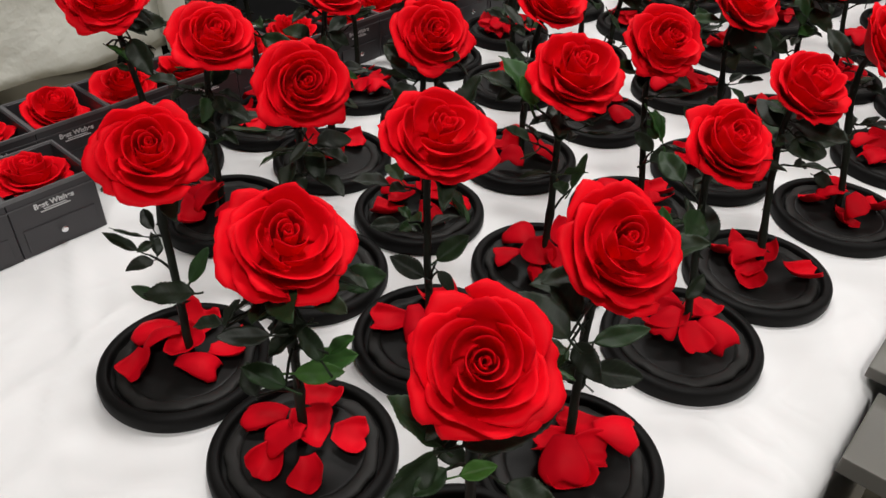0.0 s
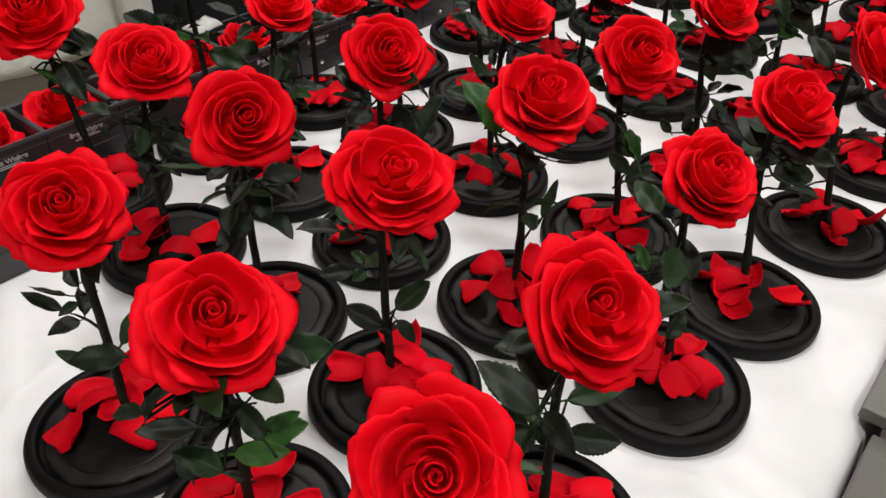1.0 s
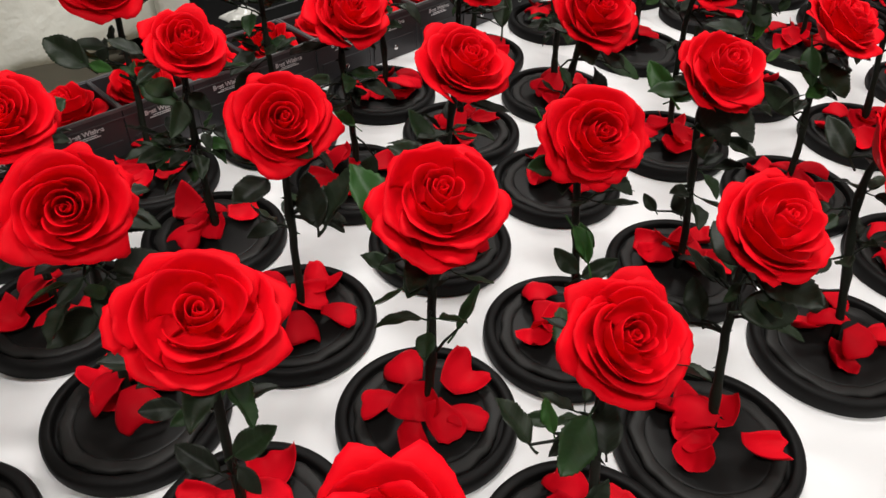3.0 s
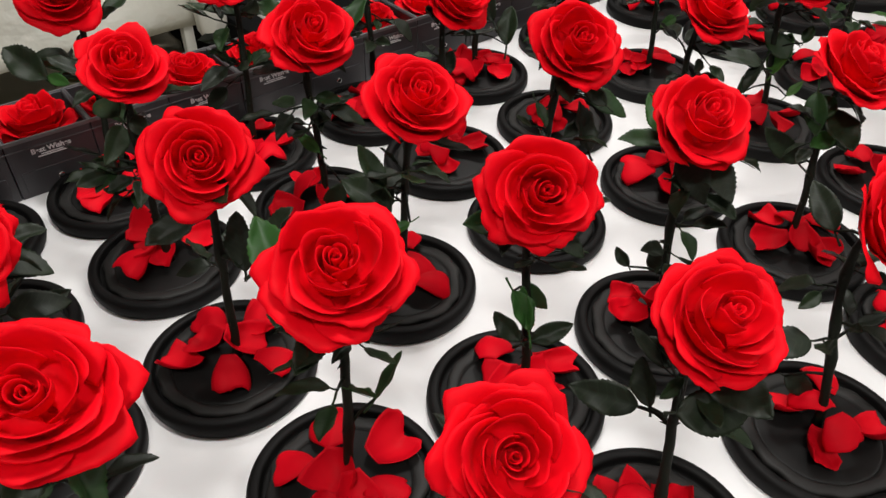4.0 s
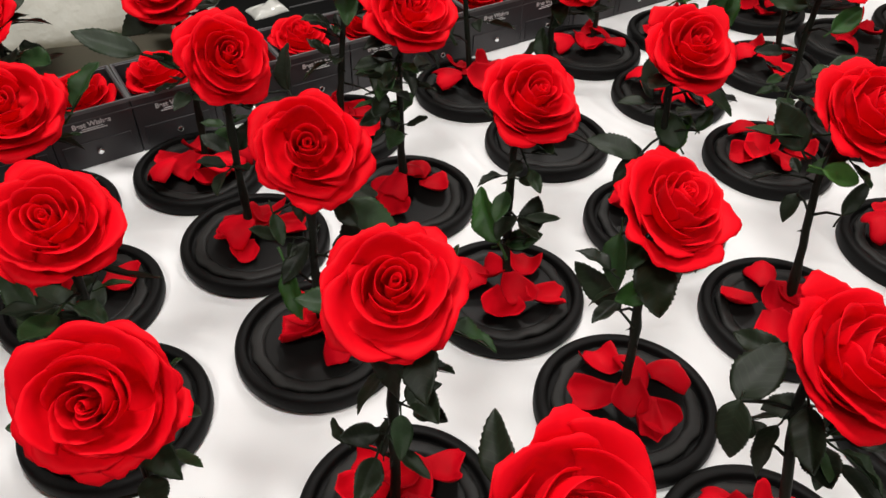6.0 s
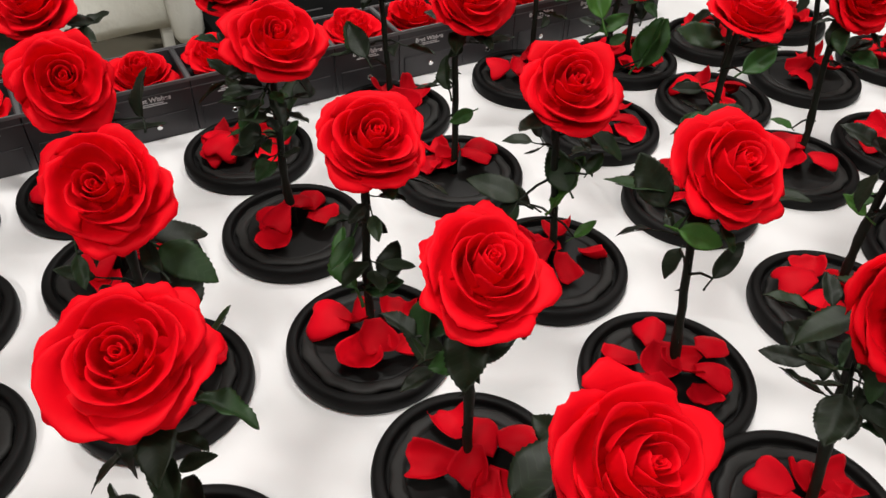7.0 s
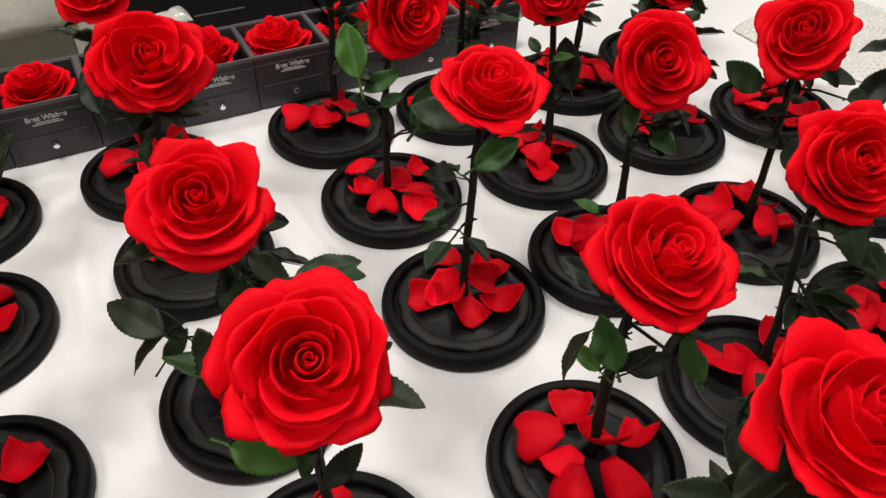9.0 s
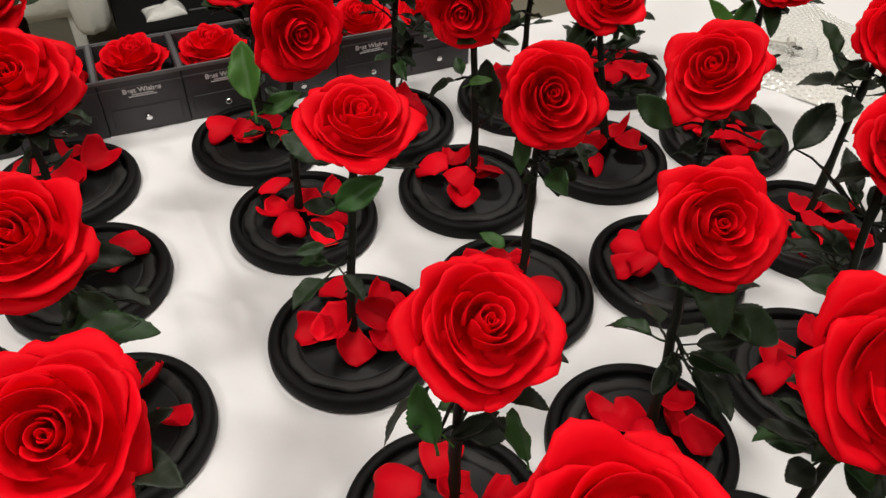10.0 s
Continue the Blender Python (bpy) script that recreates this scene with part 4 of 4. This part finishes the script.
rose(0.474, 1.161, 0.4743, 1.1505, 35, -53, 0.0768, hz=0.9472, broad=1.113, twigs=2, leaves=(((0.491, 1.162, 0.854), (0.500, 1.177, 0.866), 0), ((0.480, 1.158, 0.836), (0.454, 1.175, 0.864), 0), ((0.431, 1.130, 0.801), (0.439, 1.150, 0.819), 0), ((0.467, 1.158, 0.816), (0.489, 1.191, 0.847), 1), ((0.490, 1.155, 0.792), (0.503, 1.165, 0.801), 1), ((0.444, 1.124, 0.840), (0.426, 1.102, 0.824), 0), ((0.445, 1.125, 0.840), (0.402, 1.125, 0.857), 0), ((0.452, 1.135, 0.831), (0.420, 1.137, 0.846), 0), ((0.488, 1.166, 0.890), (0.519, 1.166, 0.878), 0),), petals=((-0.029, 0.008, -165), (0.011, -0.015, -61), (-0.004, 0.038, 88), (0.033, 0.019, 15)))
rose(0.590, 1.066, 0.5958, 1.0626, 34, -47, 0.0783, hz=0.9594, broad=1.085, twigs=2, leaves=(((0.586, 1.062, 0.905), (0.568, 1.054, 0.905), 1), ((0.556, 1.060, 0.911), (0.532, 1.076, 0.938), 0), ((0.567, 1.036, 0.914), (0.598, 1.040, 0.908), 1), ((0.575, 1.107, 0.844), (0.565, 1.090, 0.830), 0), ((0.598, 1.058, 0.864), (0.610, 1.080, 0.883), 0), ((0.556, 1.117, 0.940), (0.583, 1.136, 0.948), 0), ((.564, 1.113, .950), (.589, 1.128, .955), 0), ), petals=((-0.02, 0.032, 103), (-0.038, -0.003, -158), (-0.009, 0.001, -77), (-0.006, -0.029, -77), (0.024, 0.028, 66), (0.032, 0.002, 22), (0.029, -0.015, -80), (0.005, 0.004, 22)))
rose(0.690, 0.975, 0.6850, 0.9496, 54, -66, 0.0741, hz=0.9632, broad=0.937)
rose(0.355, 1.503, 0.361, 1.501, petals=((-0.011, -0.008, -63), (-0.036, -0.013, -156), (0.031, 0.004, 24), (-0.007, 0.026, 116)))
rose(0.467, 1.417, 0.5031, 1.4017, 76, -36, 0.0747, hz=0.9505, broad=1.017, twigs=3, leaves=(((0.463, 1.406, 0.855), (0.479, 1.421, 0.864), 1), ((0.451, 1.401, 0.870), (0.476, 1.423, 0.883), 1), ((0.500, 1.403, 0.846), (0.513, 1.438, 0.878), 1), ((.454, 1.387, .889), (.431, 1.412, .924), 1), ((.493, 1.412, .833), (.513, 1.455, .872), 1),), petals=((-0.037, 0.007, 124), (0.002, -0.028, -57), (0.011, 0.036, 88), (0.026, 0.001, 27), (0.001, 0.007, -58), (-0.018, -0.016, -153), (0.034, -0.017, -27)))
rose(0.582, 1.311, 0.5932, 1.3204, 22, -39, 0.0678, hz=0.9615, broad=1.176, twigs=2, leaves=(((0.592, 1.286, 0.906), (0.615, 1.309, 0.922), 1), ), petals=((-0.029, -0.013, -154), (-0.029, 0.025, 155), (0.005, 0.038, 82), (0.007, -0.018, -60), (0.031, 0.003, -25), (0.007, 0.018, 26), (-0.013, -0.002, -59)))
rose(0.714, 1.201, 0.7304, 1.1958, 23, -42, 0.0770, hz=0.9639, broad=0.993, twigs=2, leaves=(((0.762, 1.183, 0.881), (0.750, 1.198, 0.902), 1), ((0.708, 1.200, 0.846), (0.687, 1.205, 0.858), 1), ((0.716, 1.196, 0.854), (0.738, 1.214, 0.862), 0), ((0.725, 1.199, 0.854), (0.748, 1.216, 0.861), 0), ((0.717, 1.235, 0.846), (0.698, 1.219, 0.837), 1), ((.718, 1.168, .888), (.702, 1.182, .913), 1),), petals=((-0.017, 0.034, 103), (-0.032, -0.003, -157), (-0.012, -0.018, -114), (0.031, 0.023, 65), (0.028, -0.015, -34), (-0.001, -0.032, -78), (0, 0.007, 23)))
rose(0.815, 1.130, 0.8169, 1.1162, 21, -46, 0.0834, hz=0.9767, broad=1.071, twigs=2, leaves=(((0.783, 1.136, 0.843), (0.793, 1.156, 0.860), 0), ((0.776, 1.132, 0.917), (0.782, 1.149, 0.932), 0),))
rose(0.465, 1.598, 0.471, 1.596, leaves=(((0.476, 1.602, 0.805), (0.477, 1.633, 0.835), 0),))
rose(0.586, 1.530, 0.5818, 1.5052, 91, -75, 0.0752, hz=0.9393, broad=1.000, twigs=2, leaves=(((0.588, 1.513, 0.874), (0.598, 1.522, 0.878), 1), ((0.606, 1.526, 0.840), (0.592, 1.557, 0.876), 0),), petals=((-0.034, -0.004, 147), (0.017, 0.006, 27), (0.003, -0.026, -66), (-0.022, 0.023, 114)))
rose(0.679, 1.415, 0.6926, 1.4087, 54, -63, 0.0770, hz=0.9495, broad=0.936, twigs=3, leaves=(((0.666, 1.416, 0.793), (0.648, 1.419, 0.803), 1), ((0.674, 1.408, 0.888), (0.676, 1.430, 0.911), 0),), petals=((-0.037, 0.007, -157), (-0.004, 0.016, -86), (0.025, 0.001, 23), (-0.002, -0.01, -86)))
rose(0.815, 1.316, 0.8178, 1.2999, 45, -65, 0.0720, hz=0.9696, broad=0.972, twigs=3, leaves=(((0.805, 1.311, 0.908), (0.832, 1.321, 0.906), 0),), petals=((-0.03, 0.005, -154), (0.009, 0.037, 69), (0.034, 0.013, -33), (0.016, 0.022, -78)))
rose(0.570, 1.710, 0.576, 1.708)
rose(0.692, 1.639, 0.682, 1.596, 48, -62, 0.072, hz=0.950, petals=((-0.008, -0.025, -101), (0.022, 0.018, 27), (0.004, 0.038, 105)))
rose(0.792, 1.505, 0.7798, 1.4835, 42, -101, 0.0796, hz=0.9625, broad=0.902, twigs=2, leaves=(((0.827, 1.486, 0.907), (0.843, 1.497, 0.910), 0), ((0.765, 1.495, 0.895), (0.732, 1.499, 0.912), 0), ((0.774, 1.496, 0.874), (0.792, 1.509, 0.881), 0), ((0.788, 1.493, 0.894), (0.794, 1.509, 0.908), 0),))
rose(0.919, 1.433, 0.9165, 1.4513, 37, -76, 0.0728, hz=0.9590, broad=1.000)
rose(0.652, 1.813, 0.658, 1.811)
rose(0.803, 1.738, 0.809, 1.736, twigs=2, leaves=(((0.784, 1.737, 0.868), (0.744, 1.741, 0.889), 1), ((0.782, 1.736, 0.866), (0.787, 1.764, 0.891), 1),))
rose(0.900, 1.620, 0.9079, 1.6219, 53, -77, 0.0697, hz=0.9552, broad=1.000, twigs=2, leaves=(((0.867, 1.627, 0.917), (0.846, 1.640, 0.939), 0), ((0.880, 1.626, 0.905), (0.898, 1.631, 0.903), 0), ((.863, 1.618, .829), (.883, 1.657, .859), 0),))
rose(0.905, 1.240, 0.9118, 1.2390, 42, -93, 0.0988, hz=0.9678, broad=0.990)


build_cloth()

# ---------------------------------------------------------------- gift boxes with a bloom inside
BOX, BOX_H = 0.0850, 0.066


def gift_box(d, side, seed, turn=0.0):
    """A dark grey card box with a drawer, open at the top; front face towards the roses. d, side: the middle of its front."""
    rng = random.Random(seed)
    box = tagged(new("gift_box"), "dark grey card gift box with a drawer and silver lettering", "box", "boxes along the table edge")
    box.matrix_basis = table_pose(d, side, TABLE, turn)
    h, w, t = BOX_H, BOX / 2, 0.0035
    # one folded tub: outer walls, a rim as wide as the card, inner walls and floor
    corner = ((-w, 0), (w, 0), (w, BOX), (-w, BOX))
    inner = ((-w + t, t), (w - t, t), (w - t, BOX - t), (-w + t, BOX - t))
    verts = [(x, y, 0) for x, y in corner] + [(x, y, h) for x, y in corner] + [(x, y, h) for x, y in inner] + [(x, y, 0.002) for x, y in inner]
    faces = [(3, 2, 1, 0), (12, 13, 14, 15)] + [(q + i, q + (i + 1) % 4, q + 4 + (i + 1) % 4, q + 4 + i) for q in (0, 4, 8) for i in range(4)]
    bm = bmesh.new()
    vs = [bm.verts.new(v) for v in verts]
    for f in faces:
        bm.faces.new([vs[i] for i in f])
    bmesh.ops.bevel(bm, geom=[e for e in bm.edges if all(v.co.z > 0.01 or v.co.z == 0 for v in e.verts)], offset=0.0007, segments=1, affect="EDGES")
    part("body", bm, BOARD, box)
    part("lining", block(bmesh.new(), -w + t, w - t, t, BOX - t, 0.034, 0.038), BOARD_IN, box, "black card tray inside the box")
    bm = bmesh.new()
    for x0, x1, y0, y1 in ((-w - 0.0008, w + 0.0008, -0.0008, 0.0016), (-w - 0.0008, w + 0.0008, BOX - 0.0016, BOX + 0.0008), (-w - 0.0008, -w + 0.0016, 0.0016, BOX - 0.0016), (w - 0.0016, w + 0.0008, 0.0016, BOX - 0.0016)):
        block(bm, x0, x1, y0, y1, h - 0.0030, h + 0.0010, 0.0004)
    part("rim", bm, EDGE, box, "grey edge round the opening")
    part("lid_lip", block(bmesh.new(), -w - 0.0006, w + 0.0006, -0.0010, 0.0, h - 0.0115, h - 0.0102), LIP, box)
    drawer = part("drawer", block(bmesh.new(), -w + 0.007, w - 0.007, -0.0016, 0.0005, 0.005, 0.030, 0.0006), BOARD, box)
    knob = lathe_data("knob", ((0.0014, 0.0), (0.0014, 0.002), (0.0034, 0.0026), (0.0037, 0.0036), (0.0030, 0.0046), (0.0018, 0.0048)), 16, CHROME)
    share("knob", knob, drawer, Matrix.Translation((0, -0.0014, 0.0185)) @ Matrix.Rotation(radians(90), 4, "X"))
    text = bpy.data.curves.new("lettering", "FONT")
    text.body, text.size, text.align_x, text.extrude = "Best Wishes", 0.0078, "CENTER", 0.0001
    text.offset = 0.00026
    text.materials.append(PRINT)
    ob = new("lettering", text)
    ob.parent = box
    ob.matrix_basis = Matrix.Translation((0, -0.0006, 0.0478)) @ Matrix.Rotation(radians(90), 4, "X")
    bm = bmesh.new()
    block(bm, -0.011, 0.011, -0.0008, 0.0, 0.0450, 0.0458)
    block(bm, -0.0145, 0.0145, -0.0008, 0.0, 0.0428, 0.0437)
    part("small_print", bm, PRINT, box, "two thin silver lines of unreadable print")
    thing = tagged(new("boxed_rose"), "red preserved rose bloom sitting in a dark gift box", "flower", "blooms in the boxes")
    thing.matrix_basis = box.matrix_basis @ Matrix.Translation((rng.uniform(-0.002, 0.002), BOX / 2 + rng.uniform(-0.002, 0.002), 0))
    lean = Vector((rng.uniform(-0.15, 0.15), rng.uniform(-0.35, 0.0), 1)).normalized()
    bloom(thing, Vector((0, 0, 0.064)), lean, rng.uniform(0.073, 0.078), seed, rng)


for k in range(-6, 13):
    gift_box(0.586 + 0.0858 * k, 0.788, 300 + k, random.Random(k).uniform(-1.2, 1.2))
for k in (0, -1, -2):
    gift_box(0.2465 + 0.0858 * k, 0.672, 340 + k, -0.6)


# ---------------------------------------------------------------- beyond the table on the left
def hanging_cloth():
    """A table across the aisle with a grey-white cover, whose wavy hem hangs clear of the carpet."""
    table = tagged(new("aisle_table"), "table across the aisle on thin legs", "table")
    table.matrix_world = table_pose(0, 0, 0)
    part("tabletop", block(bmesh.new(), -1.25, 1.20, 2.20, 2.95, 0.70, 0.735, 0.006), DRAPE, table)
    for px, py in ((1.17, 2.22), (1.17, 2.90), (-1.20, 2.22), (-1.20, 2.90)):
        part("leg", block(bmesh.new(), px - 0.016, px + 0.016, py - 0.016, py + 0.016, 0.0, 0.70, 0.004), BAG, table)
    nx, nz = 130, 22
    grid = np.zeros((nz, nx, 3))
    for i in range(nx):
        x = -1.30 + 2.50 * i / (nx - 1)
        hem = 0.258 + 0.025 * math.sin(x * 6.3 - 3.6) + 0.010 * math.sin(x * 11 + 1)
        for j in range(nz):
            q = min(1.0, j / (nz - 7))
            f = (0.030 * math.sin(x * 9 + 1.2 * math.sin(x * 3)) * (1 - q) + 0.018 * noise.noise((x * 6, q * 4, 0.0))) * (1 - q * 0.5)
            over = max(0, j - (nz - 7)) / 6
            grid[j, i] = (x, 2.175 - f + over * 0.80 + 0.012 * (over > 0), hem + (0.742 - hem) * q + 0.003 * noise.noise((x * 8, over * 6, 4.0)))
    ob = tagged(new("aisle_tablecloth", sheet_data("aisle_tablecloth", grid, 0.002, DRAPE)), "grey-white cover with a wavy hem over a table", "tablecloth")
    ob.matrix_world = table_pose(0, 0, 0)


def black_case(d0, d1, s0, s1, h):
    """A black transport case with metal edging and a lid line."""
    case = tagged(new("flight_case"), "black transport case with thin metal edges on the carpet", "case")
    case.matrix_world = table_pose(0, 0, 0)
    part("body", block(bmesh.new(), d0, d1, s0, s1, 0.0, h * 0.7, 0.012), DARK, case)
    part("lid", block(bmesh.new(), d0, d1, s0, s1, h * 0.7 + 0.004, h, 0.012), DARK, case)
    part("edging", block(bmesh.new(), d0 - 0.003, d1 + 0.003, s0 - 0.004, s0 + 0.004, h * 0.7 - 0.010, h * 0.7 + 0.012, 0.002), CHROME, case, "thin bright metal edging")


def white_bag(d, side):
    """The end of the cover gathered into a hanging white roll."""
    prof = [(0.012, 0.235), (0.034, 0.24), (0.044, 0.26), (0.048, 0.33), (0.050, 0.45), (0.052, 0.60), (0.050, 0.72), (0.03, 0.745), (0.01, 0.748)]
    rng = random.Random(4)
    p = [rng.uniform(0, 6.3) for _ in range(3)]
    me = lathe_data("white_roll", prof, 40, BAG, lambda k, a: 0.004 * math.sin(3 * a + p[0] + k * 0.4) + 0.002 * math.sin(7 * a + p[1]))
    ob = tagged(new("white_roll", me), "white cloth gathered into a roll hanging from a table", "cloth")
    ob.matrix_world = table_pose(d, side, 0)


def crumple(x, y, w, h, height, seed):
    """A point of a crumpled sheet that lies flat along its rims."""
    q = noise.noise((x * 9 + seed, y * 9, 0.5)) + 0.6 * abs(noise.noise((x * 24, y * 24 + seed, 1.5)))
    fade = 1 - max(abs(2 * x / w), abs(2 * y / h)) ** 4
    return (x + 0.25 * w * noise.noise((y * 7, 3, seed)), y + 0.02 * noise.noise((x * 9, 7, seed)), 0.0045 * fade - 0.0015 + height * max(0.0, 0.45 + q) * fade)


def crumpled(name, w, h, height, mat, label, category, m, seed, n=34):
    grid = np.zeros((n, n, 3))
    for i in range(n):
        for j in range(n):
            x, y = w * (i / (n - 1) - 0.5), h * (j / (n - 1) - 0.5)
            grid[i, j] = crumple(x, y, w, h, height, seed)
    ob = tagged(new(name, sheet_data(name, grid, 0.0006, mat)), label, category)
    ob.matrix_world = m
    return ob


hanging_cloth()
black_case(1.27, 2.05, 1.98, 2.60, 0.28)
# This tall case is added, only to fill the dark area behind.
black_case(1.29, 2.20, 2.64, 3.30, 0.95)
white_bag(1.215, 2.13)
crumpled("plastic_bag", 0.11, 0.075, 0.03, WRAP, "crumpled clear plastic bag on a black case", "plastic bag", table_pose(1.40, 2.07, 0.28), 3.0, 26)
rod = tagged(part("metal_rod", block(bmesh.new(), 1.46, 1.60, 2.054, 2.058, 0.281, 0.285, 0.001), EDGE), "thin grey metal rod on a black case", "rod")
rod.matrix_world = table_pose(0, 0, 0)


# ---------------------------------------------------------------- the far end: packing plastic
wrap = crumpled("bubble_wrap", 0.25, 0.60, 0.012, WRAP, "sheet of clear bubble wrap crumpled on the cloth", "packaging", table_pose(2.15, 0.45, TABLE + 0.0030, 14), 1.0, 76)
verts, faces = [], []
for i in range(33):
    for j in range(92):
        bx, by = -0.123 + 0.0075 * i + 0.00375 * (j % 2), -0.297 + 0.0065 * j
        c = Vector(crumple(bx, by, 0.25, 0.60, 0.012, 1.0))
        k = len(verts)
        for rad, up in ((0.0033, 0.0002), (0.0026, 0.0013), (0.0011, 0.0020)):
            verts += [c + Vector((rad * math.cos(q * math.pi / 3), rad * math.sin(q * math.pi / 3), up)) for q in range(6)]
        faces += [(k + 6 * v + q, k + 6 * v + (q + 1) % 6, k + 6 * v + 6 + (q + 1) % 6, k + 6 * v + 6 + q) for v in (0, 1) for q in range(6)]
        faces.append(tuple(k + 12 + q for q in range(6)))
tagged(mesh_object("bubble_layer", verts, faces, WRAP, wrap), "rows of small clear air bubbles", kind="stuff")
lid = lathe_data("clear_dish", ((0.038, 0.0), (0.041, 0.001), (0.042, 0.010), (0.0405, 0.0105), (0.0398, 0.003), (0.02, 0.0022)), 48, CLEAR)
tagged(new("clear_dish", lid), "round clear plastic dish lying on bubble wrap", "dish").matrix_world = table_pose(2.034, 0.643, TABLE + 0.013) @ pose(0, 0, 0, 4, -3, 0)

fitting = tagged(new("plastic_fitting"), "small cream plastic fitting lying in a clear dish", "fitting")
fitting.matrix_world = Matrix.Translation((0.832, 1.983, TABLE + 0.0172)) @ Matrix.Rotation(radians(8), 4, "Z")
part("strip", block(bmesh.new(), -0.015, 0.010, -0.0035, 0.0035, 0.0, 0.003, 0.0008), BAG, fitting)
bm = bmesh.new()
bmesh.ops.create_cone(bm, cap_ends=True, segments=20, radius1=0.0055, radius2=0.0048, depth=0.016, matrix=Matrix.Translation((0.013, -0.006, 0.0052)) @ Matrix.Rotation(radians(90), 4, "X"))
part("plug", bm, BAG, fitting)
clip = tagged(new("metal_clip"), "small shiny metal clip lying in a clear dish", "clip")
clip.matrix_world = Matrix.Translation((0.855, 1.969, TABLE + 0.0172)) @ Matrix.Rotation(radians(35), 4, "Z")
part("jaw", block(bmesh.new(), -0.006, 0.006, -0.004, 0.004, 0.0, 0.004, 0.001), CHROME, clip)
part("lever", block(bmesh.new(), -0.010, -0.002, -0.0025, 0.0025, 0.0043, 0.0065, 0.0008), CHROME, clip)


# ---------------------------------------------------------------- silver boxes beside the right-hand edge
def silver_box(d0, d1, s0, s1, z0, z1, lid_h, inset=0.003):
    """A lidded box; the lid overhangs its body by the inset on the table's side."""
    box = tagged(new("silver_box"), "shiny silver-grey card gift box with a fitted lid", "box", "silver boxes by the table")
    box.matrix_world = table_pose(0, 0, 0)
    part("body", block(bmesh.new(), d0 + 0.003, d1 - 0.003, s0 + 0.003, s1 - inset, z0, z1 - lid_h, 0.0015), BOARD_IN, box, "black card lower part")
    part("lid", block(bmesh.new(), d0, d1, s0, s1, z1 - lid_h + 0.0005, z1, 0.0015), SILVER, box)
    return box


stand = tagged(new("side_stand"), "low black stand carrying boxes beside the table", "stand")
stand.matrix_world = table_pose(0, 0, 0)
part("top", block(bmesh.new(), 0.1, 1.3, -0.55, -0.06, 0.52, 0.54, 0.003), DARK, stand)
for px in (0.15, 1.25):
    for py in (-0.50, -0.11):
        part("leg", block(bmesh.new(), px - 0.015, px + 0.015, py - 0.015, py + 0.015, 0, 0.52, 0.003), DARK, stand)
silver_box(0.598, 0.86, -0.28, 0.014, 0.70, 0.759, 0.012, 0.075)
silver_box(0.605, 0.86, -0.28, -0.065, 0.54, 0.698, 0.03)
silver_box(0.506, 0.594, -0.26, -0.001, 0.64, 0.743, 0.018, 0.066)
silver_box(0.506, 0.594, -0.26, -0.065, 0.54, 0.638, 0.03)
low = silver_box(0.38, 0.496, -0.26, -0.014, 0.54, 0.684, 0.03, 0.052)
bm = bmesh.new()
for k in range(4):
    block(bm, 0.470 - 0.004, 0.470 + 0.004, -0.034 - 0.011 * k - 0.004, -0.034 - 0.011 * k + 0.004, 0.684, 0.6846)
part("lettering", bm, PRINT, low, "white unreadable print")
